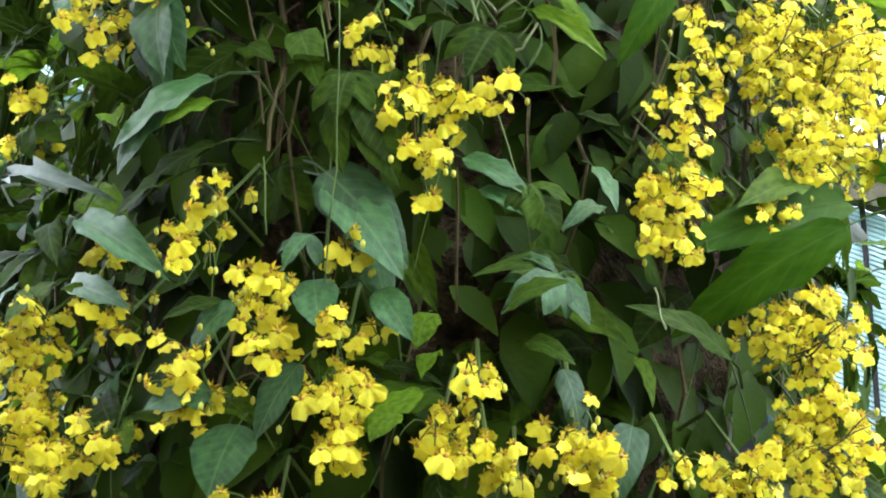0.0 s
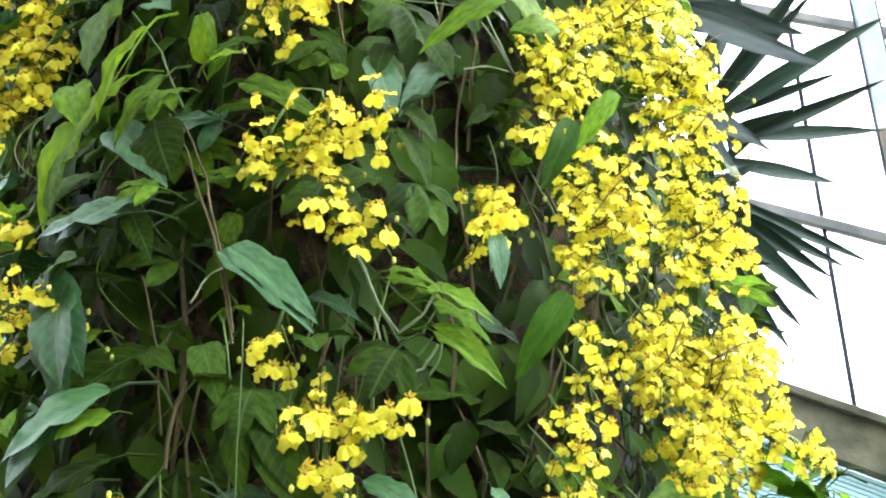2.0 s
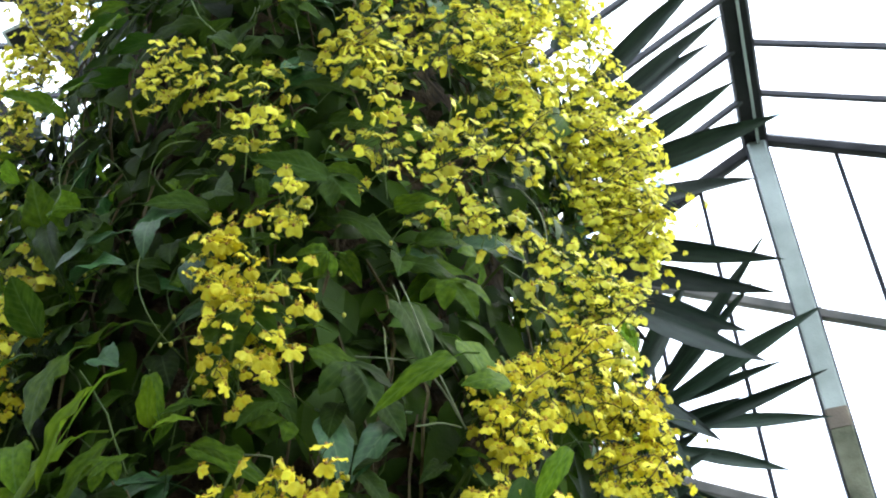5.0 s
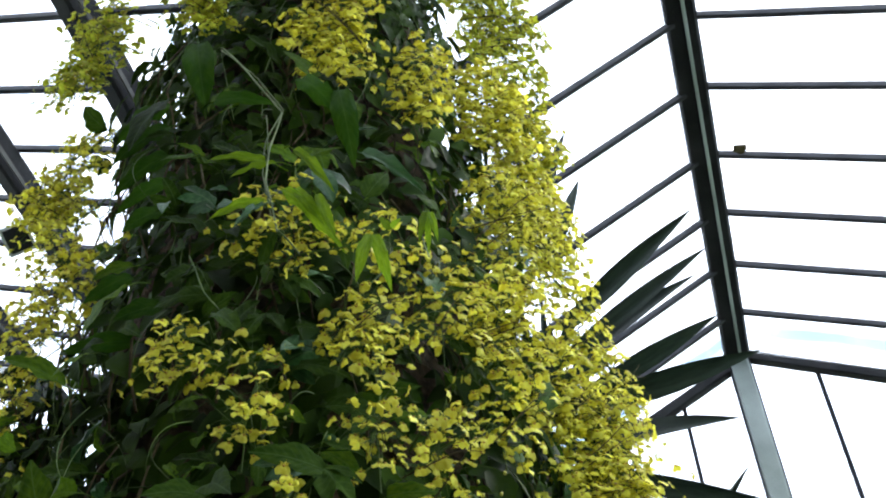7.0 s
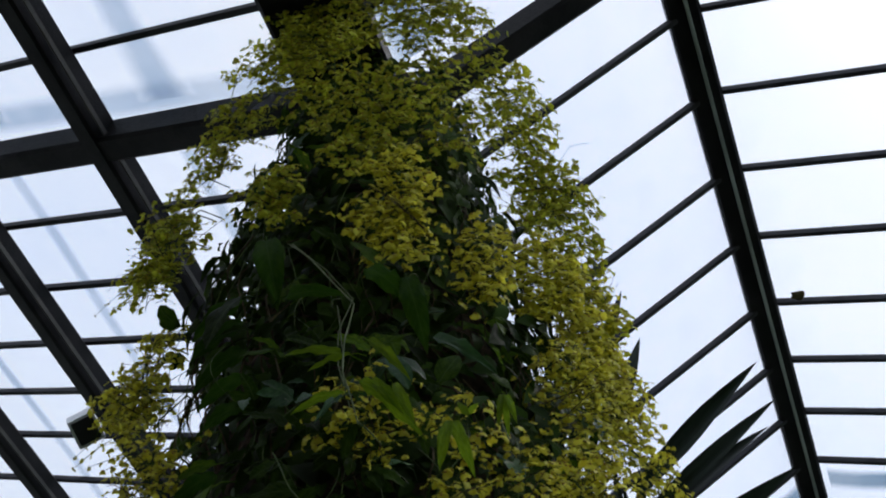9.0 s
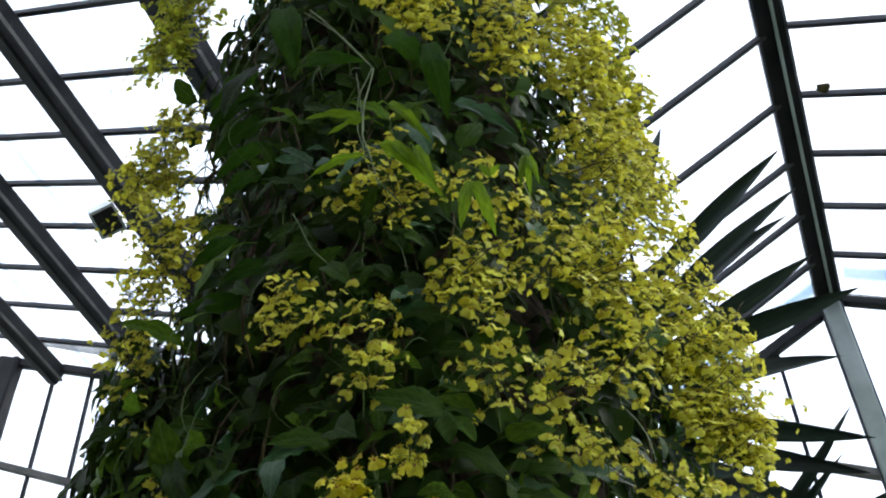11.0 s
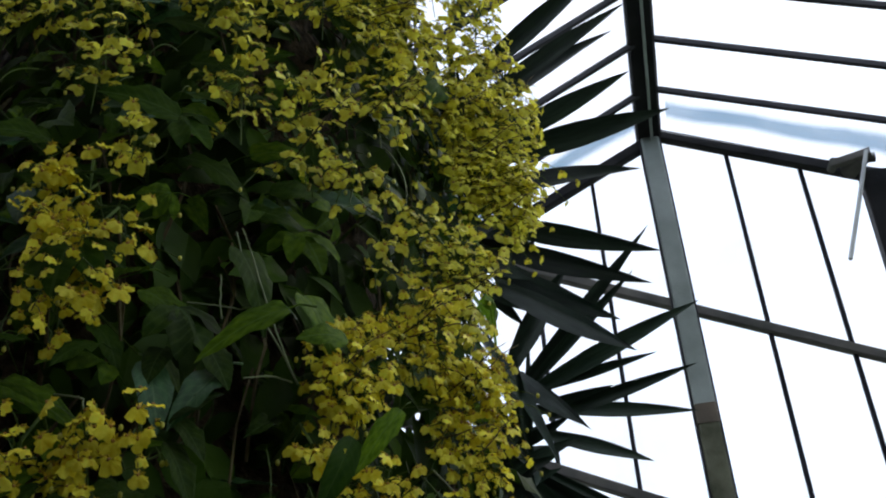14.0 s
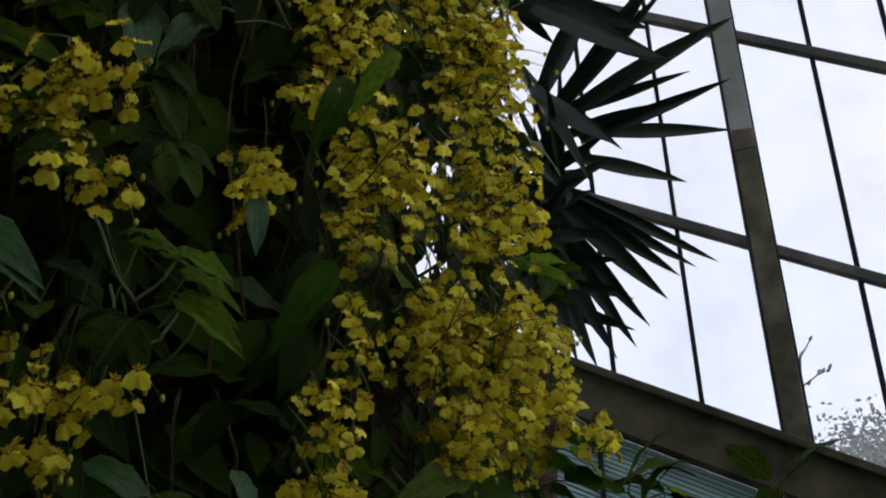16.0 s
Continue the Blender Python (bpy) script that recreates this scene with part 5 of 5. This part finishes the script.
        tube(bm, [a, a.lerp(b, 0.5) + up * 0.004, b, b.lerp(e, 0.5) + up * 0.003, e], [0.0013, 0.0012, 0.0011, 0.0009, 0.0006], 4)
        if far:
            for q in (b, b.lerp(e, 0.5), e):
                sc = rng.uniform(0.4, 0.75)
                at = Matrix.Translation(q) @ Matrix.Rotation(rng.uniform(-2, 2), 4, "Z") @ Matrix.Rotation(rng.uniform(-0.8, 0.8), 4, "X") @ Matrix.Diagonal((sc, sc, sc, 1))
                me = rng.choice(flowers)
                k0 = len(fv)
                fv += [(at @ v.co)[:] for v in me.vertices]
                ff += [tuple(k0 + i for i in pl.vertices) for pl in me.polygons]
                fm += [pl.material_index for pl in me.polygons]
        else:
            share("bud", BUD_MESH, th, Matrix.Translation(e))
            if k < 2:
                sc = rng.uniform(0.45, 0.7)
                share("flower", rng.choice(flowers), th, Matrix.Translation(b) @ Matrix.Rotation(rng.uniform(-0.9, 0.9), 4, "Z") @ Matrix.Rotation(rng.uniform(-0.5, 0.3), 4, "X") @ Matrix.Diagonal((sc, sc, sc, 1)))
    part("stem", bm, STEM, th)
    if n > 60:
        bm = bmesh.new()
        for k in range(2):
            a = m0 + side * w * rng.uniform(-0.8, -0.2) * (1 if x > 0 else -1) - up * h * rng.uniform(0.0, 0.6) + o * 0.01
            e = m0 + side * w * rng.uniform(0.3, 0.9) * (1 if x > 0 else -1) + up * h * rng.uniform(0.0, 0.7) + o * rng.uniform(0.05, 0.07)
            tube(bm, flow([a, a.lerp(e, 0.35) + o * 0.03 - up * 0.01, a.lerp(e, 0.7) + o * 0.025, e], 3), taper(10, 0.0014, 0.0006), 5)
        part("branch", bm, STEM_BROWN, th, "dark brown flower stalks")
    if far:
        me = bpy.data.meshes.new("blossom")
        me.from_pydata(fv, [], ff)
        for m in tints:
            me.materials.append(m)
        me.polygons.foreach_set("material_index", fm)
        me.polygons.foreach_set("use_smooth", [i == 0 for i in fm])
        ob = new("blossom", me)
        ob.parent = th
        tagged(ob, kind="stuff")


spray(-0.218, 1.676, 1.977, 0.041, 0.040, 7)
spray(-0.257, 1.676, 1.930, 0.037, 0.035, 7)
spray(-0.149, 1.676, 1.854, 0.053, 0.054, 25)
spray(-0.224, 1.675, 1.766, 0.066, 0.053, 24)
spray(-0.068, 1.676, 1.746, 0.049, 0.067, 36)
spray(-0.052, 1.680, 1.830, 0.040, 0.026, 9)
spray(-0.061, 1.680, 1.906, 0.024, 0.030, 4)
spray(0.052, 1.700, 1.725, 0.044, 0.037, 20)
spray(0.092, 1.700, 1.771, 0.024, 0.019, 6)
spray(0.103, 1.705, 1.693, 0.029, 0.023, 7)
spray(0.186, 1.735, 1.721, 0.028, 0.050, 13)
spray(0.210, 1.740, 1.683, 0.039, 0.027, 16)
spray(0.131, 1.720, 1.674, 0.021, 0.018, 5)
spray(0.010, 1.692, 2.113, 0.042, 0.044, 17)
spray(0.067, 1.715, 2.118, 0.058, 0.028, 16)
spray(0.017, 1.695, 2.038, 0.028, 0.046, 10)
spray(-0.058, 1.692, 2.185, 0.033, 0.058, 7)
spray(-0.385, 1.745, 1.944, 0.052, 0.021, 9)
spray(-0.364, 1.745, 1.869, 0.038, 0.027, 8)
spray(-0.517, 1.770, 1.834, 0.071, 0.072, 55)
spray(-0.481, 1.750, 1.714, 0.072, 0.068, 60)
spray(-0.369, 1.720, 1.697, 0.064, 0.044, 28)
spray(0.288, 1.820, 1.999, 0.039, 0.069, 58)
spray(0.292, 1.830, 2.105, 0.033, 0.049, 26)
spray(0.319, 1.870, 2.224, 0.030, 0.073, 22)
spray(0.396, 2.000, 2.288, 0.056, 0.104, 80)
spray(0.471, 2.060, 2.266, 0.059, 0.110, 88)
spray(0.434, 2.000, 2.127, 0.060, 0.061, 60)
spray(0.395, 1.930, 2.026, 0.041, 0.027, 18)
spray(0.495, 2.160, 2.166, 0.046, 0.053, 30)
spray(0.426, 1.954, 1.878, 0.070, 0.050, 92)
spray(0.437, 1.955, 1.752, 0.074, 0.059, 105)
spray(0.360, 1.850, 1.699, 0.038, 0.031, 28)
spray(0.291, 1.770, 1.696, 0.017, 0.018, 6)
spray(-0.015, 1.720, 2.498, 0.049, 0.086, 36)
spray(-0.007, 1.715, 2.435, 0.045, 0.055, 15)
spray(-0.092, 1.710, 2.501, 0.036, 0.067, 15)
spray(0.022, 1.715, 2.383, 0.060, 0.041, 16)
spray(0.049, 1.725, 2.534, 0.030, 0.050, 9)
spray(0.205, 1.845, 2.458, 0.049, 0.032, 16)
spray(0.188, 1.845, 2.399, 0.029, 0.029, 8)
spray(0.249, 1.841, 2.577, 0.038, 0.032, 12)
spray(0.279, 1.870, 2.675, 0.041, 0.051, 20)
spray(0.550, 2.120, 2.215, 0.049, 0.045, 30)
spray(0.611, 2.150, 2.181, 0.033, 0.029, 14)
spray(0.564, 2.200, 2.334, 0.031, 0.055, 10)
spray(0.523, 2.100, 2.297, 0.047, 0.078, 30)
spray(0.345, 2.060, 3.181, 0.105, 0.040, 26)
spray(0.316, 2.000, 3.031, 0.031, 0.070, 11)
spray(-0.418, 1.730, 2.290, 0.112, 0.054, 35)
spray(-0.636, 1.846, 2.189, 0.052, 0.066, 21)
spray(0.369, 1.889, 1.613, 0.119, 0.067, 97)
spray(-0.120, 1.674, 1.577, 0.136, 0.078, 117)
spray(0.115, 1.722, 1.542, 0.133, 0.061, 97)
spray(0.337, 1.904, 2.462, 0.079, 0.127, 136)
spray(0.458, 2.087, 2.739, 0.103, 0.129, 136)
spray(0.471, 2.082, 2.522, 0.098, 0.122, 146)
spray(0.473, 2.059, 2.310, 0.092, 0.105, 78)
spray(-0.533, 1.811, 2.420, 0.081, 0.083, 27)
spray(-0.646, 1.931, 2.791, 0.122, 0.096, 117)
spray(-0.089, 1.734, 2.935, 0.111, 0.120, 43)
spray(-0.090, 1.725, 2.768, 0.082, 0.087, 21)
spray(0.299, 1.898, 2.735, 0.094, 0.105, 78)
spray(0.440, 2.102, 3.039, 0.111, 0.129, 107)
spray(0.458, 2.098, 2.825, 0.105, 0.134, 78)
spray(0.280, 1.914, 3.132, 0.066, 0.052, 16)
spray(0.480, 2.398, 3.518, 0.174, 0.096, 87)
spray(-0.527, 1.876, 3.041, 0.101, 0.118, 87)
spray(-0.589, 1.901, 2.877, 0.082, 0.109, 87)
spray(-0.296, 1.789, 3.469, 0.072, 0.125, 48)
spray(-0.148, 1.786, 3.409, 0.087, 0.090, 18)
spray(0.051, 1.868, 3.594, 0.105, 0.132, 52)
spray(0.092, 1.838, 3.302, 0.085, 0.171, 56)
spray(0.196, 1.886, 3.225, 0.099, 0.143, 78)
spray(0.192, 1.977, 3.725, 0.124, 0.190, 78)
spray(0.332, 2.157, 3.853, 0.142, 0.203, 142)
spray(0.439, 2.381, 3.791, 0.148, 0.199, 151)
spray(0.532, 2.428, 3.673, 0.160, 0.207, 151)
spray(-0.137, 1.846, 3.841, 0.154, 0.119, 50)
spray(0.078, 1.934, 3.911, 0.117, 0.135, 46)
spray(0.334, 2.323, 4.382, 0.184, 0.205, 126)
spray(-0.779, 2.078, 4.156, 0.154, 0.254, 46)
spray(-0.111, 1.983, 4.958, 0.167, 0.290, 46)
spray(0.128, 2.111, 4.774, 0.108, 0.235, 68)
spray(0.340, 2.656, 5.811, 0.240, 0.433, 86)
spray(0.379, 2.596, 5.047, 0.175, 0.367, 217)
spray(0.390, 2.588, 4.596, 0.141, 0.321, 93)
spray(-0.724, 2.005, 3.582, 0.092, 0.213, 68)
spray(-0.780, 2.075, 3.858, 0.116, 0.171, 80)
spray(-1.065, 2.270, 5.539, 0.172, 0.434, 170)
spray(-1.002, 2.294, 4.712, 0.167, 0.277, 186)
spray(-0.746, 2.041, 3.964, 0.125, 0.212, 170)
spray(-0.572, 2.077, 6.625, 0.282, 0.556, 240)
spray(-0.077, 2.154, 6.808, 0.303, 0.538, 180)
spray(-0.230, 2.003, 5.658, 0.220, 0.484, 220)
spray(-0.942, 2.349, 6.414, 0.269, 0.395, 220)
spray(-0.539, 1.978, 5.203, 0.151, 0.186, 104)
spray(-0.128, 1.980, 5.002, 0.189, 0.354, 180)
spray(0.214, 2.528, 6.561, 0.258, 0.547, 240)
spray(0.317, 2.655, 5.926, 0.283, 0.433, 240)
spray(0.299, 2.423, 5.076, 0.173, 0.290, 200)
spray(0.323, 2.284, 4.329, 0.152, 0.331, 112)
spray(-1.063, 2.299, 5.455, 0.148, 0.335, 60)
spray(-0.135, 1.866, 3.987, 0.144, 0.170, 40)
spray(-0.506, 2.100, 7.707, 0.512, 0.728, 200)
spray(-1.045, 2.333, 5.573, 0.199, 0.287, 160)
spray(-0.994, 2.345, 4.793, 0.141, 0.307, 180)
spray(-1.094, 2.296, 5.335, 0.151, 0.243, 72)
spray(-0.513, 2.049, 6.424, 0.233, 0.407, 160)
spray(-0.931, 2.375, 7.306, 0.124, 0.307, 24)
spray(-0.147, 2.121, 6.861, 0.375, 0.411, 180)
spray(0.195, 2.731, 7.196, 0.244, 0.436, 104)
spray(0.374, 2.699, 5.970, 0.237, 0.415, 88)
spray(0.372, 2.659, 5.336, 0.166, 0.367, 80)
spray(-0.990, 2.358, 6.231, 0.170, 0.268, 104)
spray(0.112, 2.098, 4.791, 0.091, 0.222, 56)
spray(0.407, 2.613, 4.645, 0.183, 0.304, 160)
spray(-0.726, 2.162, 6.669, 0.178, 0.393, 104)
spray(-0.500, 2.097, 7.176, 0.324, 0.478, 160)
spray(0.077, 2.314, 7.034, 0.173, 0.419, 64)
spray(-1.006, 2.334, 6.815, 0.158, 0.297, 64)
spray(-0.006, 2.158, 6.325, 0.202, 0.403, 80)
spray(0.015, 2.124, 5.765, 0.204, 0.332, 96)
spray(-0.406, 2.014, 6.072, 0.216, 0.396, 104)
spray(0.540, 2.416, 3.476, 0.090, 0.155, 78)
spray(0.467, 2.169, 3.095, 0.088, 0.137, 64)
spray(0.385, 1.997, 2.858, 0.113, 0.092, 92)
spray(-0.043, 1.757, 3.071, 0.030, 0.051, 18)
spray(-0.114, 1.730, 2.885, 0.067, 0.111, 50)
spray(-0.067, 1.732, 2.834, 0.066, 0.113, 27)
spray(-0.137, 1.770, 3.272, 0.067, 0.113, 32)
spray(0.034, 1.852, 3.536, 0.110, 0.084, 32)
spray(-0.998, 2.289, 4.691, 0.165, 0.274, 59)
spray(-0.755, 2.049, 3.971, 0.125, 0.202, 50)
spray(0.313, 2.037, 3.463, 0.107, 0.162, 59)
spray(0.310, 2.101, 3.750, 0.117, 0.153, 59)
spray(0.493, 2.522, 3.736, 0.131, 0.191, 50)
spray(0.571, 2.532, 3.920, 0.104, 0.166, 69)
spray(0.463, 2.642, 4.662, 0.105, 0.286, 69)
spray(0.507, 2.558, 4.181, 0.111, 0.211, 82)
spray(0.461, 2.651, 5.237, 0.107, 0.353, 55)
spray(0.285, 2.736, 6.328, 0.133, 0.464, 96)
spray(0.358, 2.688, 4.992, 0.156, 0.319, 120)
spray(0.511, 2.499, 3.680, 0.148, 0.170, 78)


# ---- yucca behind the column ----
yucca = thing("yucca", "tall yucca with dark stiff sword leaves behind the column", "yucca")
SWORD = []
for i in range(3):
    bm = bmesh.new()
    rows = []
    for k in range(9):
        t = k / 8
        w = 0.5 * (0.55 + 0.9 * t if t < 0.4 else 0.91 * (1 - ((t - 0.4) / 0.6) ** 1.7)) + 0.004
        sag = (0.02 + 0.06 * i) * (t - t * t)
        rows.append([bm.verts.new((x * w, t, sag + abs(x) * 0.022 * min(1, w * 3))) for x in (-1, -0.5, 0, 0.5, 1)])
    for r0, r1 in zip(rows, rows[1:]):
        for k in range(4):
            bm.faces.new((r0[k], r0[k + 1], r1[k + 1], r1[k]))
    me = mesh_of(bm, "sword_leaf", [YUCCA])
    SWORD.append(me)


def sword(base, tip, width, owner=None, shapes=SWORD):
    base, tip = Vector(base), Vector(tip)
    L = (tip - base).length
    face = (Vector((-0.1, -0.8, -0.6)) + Vector((rng.uniform(-0.4, 0.4), 0, rng.uniform(-0.4, 0.4)))).normalized()
    share("leaf", rng.choice(shapes), owner or yucca, Matrix.Translation(base) @ frame_of(base, tip, face) @ Matrix.Diagonal((width * 0.82, L, L, 1)))


bm = bmesh.new()
tube(bm, [(0.46, 5.5, 0.03), (0.48, 5.5, 1.5), (0.53, 5.58, 3.0), (0.62, 5.65, 4.3)], [0.13, 0.11, 0.09, 0.07], 12)
tube(bm, [(0.51, 5.55, 2.6), (0.36, 5.0, 4.0), (0.36, 4.5, 5.2)], [0.08, 0.075, 0.06], 12)
part("trunk", bm, BARK, yucca)
for hx, hy, hz, n in ((0.74, 5.65, 4.55, 40), (0.40, 4.45, 5.35, 36)):
    for i in range(n):
        a = i * 2.399
        el = radians(80 - 125 * i / n)
        d = Vector((math.cos(a) * math.cos(el), math.sin(a) * math.cos(el), math.sin(el)))
        if d.x > 0.1:
            continue
        b0 = Vector((hx, hy, hz)) + d * 0.05
        sword(b0, b0 + d * rng.uniform(0.55, 0.8), rng.uniform(0.05, 0.075))
# shorter inner leaves that crowd both heads
for hx, hy, hz, tall in ((0.62, 5.6, 4.35, 0.75), (0.46, 4.5, 5.35, 0.95)):
    for i in range(46):
        u, a = i / 46, i * 2.399
        b0 = Vector((hx, hy, hz + (u - 0.5) * tall))
        d = Vector((math.cos(a), math.sin(a) * 0.8, 1.1 * (u - 0.55) + rng.uniform(-0.25, 0.25))).normalized()
        sword(b0, b0 + d * rng.uniform(0.28, 0.46), rng.uniform(0.07, 0.10))

sword((0.40, 4.45, 6.73), (0.65, 4.30, 7.47), 0.111)
sword((0.43, 4.45, 6.45), (0.69, 4.30, 7.02), 0.122)
sword((0.51, 4.40, 5.97), (1.17, 3.90, 6.22), 0.165)
sword((0.48, 4.45, 5.80), (1.26, 4.20, 6.27), 0.128)
sword((0.54, 4.50, 5.83), (1.20, 4.30, 6.19), 0.126)
sword((0.57, 4.45, 5.58), (1.24, 4.24, 5.84), 0.135)
sword((0.58, 4.45, 5.51), (1.41, 4.30, 5.65), 0.165)
sword((0.56, 4.40, 5.26), (1.18, 4.00, 5.02), 0.128)
sword((0.54, 4.45, 5.14), (1.25, 4.20, 4.75), 0.137)
sword((0.50, 4.50, 5.06), (1.19, 4.20, 4.59), 0.136)
sword((0.57, 4.50, 4.92), (1.05, 4.20, 4.42), 0.147)
sword((0.58, 4.50, 4.84), (1.08, 4.10, 4.21), 0.143)
sword((0.70, 5.45, 4.90), (1.36, 4.98, 5.52), 0.100)
sword((0.74, 5.45, 4.89), (1.26, 5.00, 5.26), 0.090)
sword((0.74, 5.50, 4.88), (1.59, 5.17, 5.19), 0.132)
sword((0.80, 5.50, 4.91), (1.37, 5.30, 4.98), 0.075)
sword((0.83, 5.50, 4.75), (1.49, 5.00, 4.72), 0.094)
sword((0.72, 5.50, 4.77), (1.14, 5.30, 4.80), 0.090)
sword((0.84, 5.50, 4.79), (1.58, 5.55, 4.79), 0.104)
sword((0.70, 5.50, 5.00), (1.01, 5.30, 4.56), 0.085)
sword((0.77, 5.60, 4.72), (1.37, 5.80, 4.65), 0.105)
sword((0.74, 5.60, 4.54), (1.51, 6.00, 4.29), 0.085)
sword((0.74, 5.60, 4.50), (1.38, 5.90, 4.22), 0.090)
sword((0.74, 5.60, 4.49), (1.28, 5.80, 4.13), 0.105)
sword((0.71, 5.60, 4.47), (1.20, 5.73, 3.98), 0.137)
sword((0.68, 5.60, 4.42), (1.09, 5.60, 3.79), 0.113)
sword((0.66, 5.60, 4.35), (1.02, 5.60, 3.69), 0.112)
sword((0.65, 5.60, 4.29), (0.92, 5.50, 3.60), 0.116)
sword((0.62, 5.60, 4.22), (0.83, 5.50, 3.56), 0.115)
sword((0.59, 5.60, 4.19), (0.74, 5.40, 3.55), 0.114)
sword((0.51, 5.50, 5.24), (0.85, 5.20, 4.32), 0.115)
sword((0.63, 5.50, 5.04), (0.96, 5.10, 4.47), 0.125)
sword((0.68, 5.30, 5.43), (1.20, 4.90, 4.74), 0.137)
sword((0.66, 5.40, 4.98), (0.93, 4.90, 5.22), 0.165)


# a strap-leaved plant in the shade beside the post
strap = thing('strap_plant', 'dark strap-leaved plant in the shade by the post', 'plant')
STRAP = [q.copy() for q in SWORD]
for q in STRAP:
    q.materials[0] = LEAF_DARK
sword((-1.84, 3.30, 2.65), (-1.82, 3.30, 3.54), 0.126, strap, STRAP)
sword((-1.84, 3.30, 2.86), (-1.84, 3.30, 4.22), 0.201, strap, STRAP)
sword((-1.79, 3.30, 2.91), (-1.69, 3.30, 4.03), 0.164, strap, STRAP)
sword((-1.88, 3.30, 2.86), (-1.98, 3.30, 4.24), 0.202, strap, STRAP)
sword((-1.84, 3.30, 3.11), (-1.82, 3.30, 3.92), 0.168, strap, STRAP)
sword((-1.82, 3.30, 2.68), (-1.68, 3.30, 3.40), 0.108, strap, STRAP)
sword((-1.81, 3.30, 2.70), (-1.93, 3.30, 3.64), 0.126, strap, STRAP)
sword((-1.83, 3.30, 2.63), (-1.78, 3.30, 3.68), 0.107, strap, STRAP)
sword((-1.80, 3.30, 2.66), (-1.58, 3.30, 3.18), 0.089, strap, STRAP)
sword((-1.83, 3.30, 2.92), (-1.46, 3.30, 3.09), 0.037, strap, STRAP)
sword((-1.81, 3.30, 2.63), (-1.51, 3.30, 2.84), 0.089, strap, STRAP)
sword((-1.81, 3.30, 2.61), (-1.56, 3.30, 2.65), 0.089, strap, STRAP)
sword((-1.83, 3.30, 2.61), (-1.78, 3.30, 3.23), 0.107, strap, STRAP)
sword((-1.83, 3.30, 2.61), (-1.67, 3.30, 3.00), 0.107, strap, STRAP)
sword((-1.83, 3.30, 2.61), (-1.87, 3.30, 3.38), 0.107, strap, STRAP)
sword((-1.89, 3.30, 2.65), (-2.03, 3.30, 3.69), 0.127, strap, STRAP)
sword((-1.59, 3.30, 3.23), (-1.54, 3.30, 3.83), 0.110, strap, STRAP)
sword((-1.59, 3.30, 3.23), (-1.45, 3.30, 4.03), 0.073, strap, STRAP)


# ---- shrubs round about ----
def shrub(x, y, height, spread, n, leaf_len, seed, label):
    r = random.Random(seed)
    th = thing("shrub", label, "shrub", "shrubs on the glasshouse floor", at=Matrix.Translation((x, y, 0.03)))
    bm = bmesh.new()
    tips = []
    for k in range(9):
        a = k * 2.399 + r.uniform(-0.3, 0.3)
        e = Vector((math.cos(a) * spread * r.uniform(0.3, 1), math.sin(a) * spread * r.uniform(0.3, 1), height * r.uniform(0.55, 1)))
        m = Vector((e.x * 0.35, e.y * 0.35, e.z * 0.55))
        thick = 0.02 if height > 2.9 else 0.008
        tube(bm, [(0, 0, 0), m, e], [thick, thick * 0.7, thick * 0.3], 6)
        tips.append((m, e))
    part("stem", bm, STEM_BROWN, th)
    for i in range(n):
        m, e = r.choice(tips)
        p = m.lerp(e, r.uniform(0, 1.05)) + Vector((r.uniform(-1, 1), r.uniform(-1, 1), r.uniform(-1, 1))) * spread * 0.12
        d = Vector((r.uniform(-1, 1), r.uniform(-1, 1), r.uniform(-0.6, 0.5))).normalized()
        L = leaf_len * r.uniform(0.6, 1.2)
        face = (Vector((0, 0, 1)) + Vector((r.uniform(-0.5, 0.5), r.uniform(-0.8, 0.2), 0))).normalized()
        share("leaf", r.choice(BLADES[r.choice(("dark", "dark", "dark", "blue") if x < 0 else ("dark", "dark", "fresh"))]), th, Matrix.Translation(p) @ frame_of(p, p + d, face) @ Matrix.Diagonal((L * 0.4, L, L, 1)))


shrub(-2.45, 4.14, 4.65, 0.70, 300, 0.34, 12, "tall dense shrub of dark leaves in deep shade")
shrub(-2.05, 3.9, 4.3, 0.75, 330, 0.30, 9, "tall shrub crowded with dark pointed leaves")
shrub(-1.5, 3.6, 3.0, 0.8, 120, 0.32, 3, "tall dark broad-leaved shrub behind the post")
shrub(-2.6, 5.2, 3.6, 1.1, 130, 0.38, 4, "big dark broad-leaved shrub by the end wall")
shrub(1.02, 4.4, 2.78, 0.38, 130, 0.22, 5, "upright leafy green shrub below the sill")
shrub(0.2, 5.8, 2.8, 0.9, 120, 0.30, 6, "leafy shrub in front of the end wall")
shrub(-0.9, 4.6, 3.4, 0.6, 110, 0.30, 7, "upright leafy shrub in the shade")
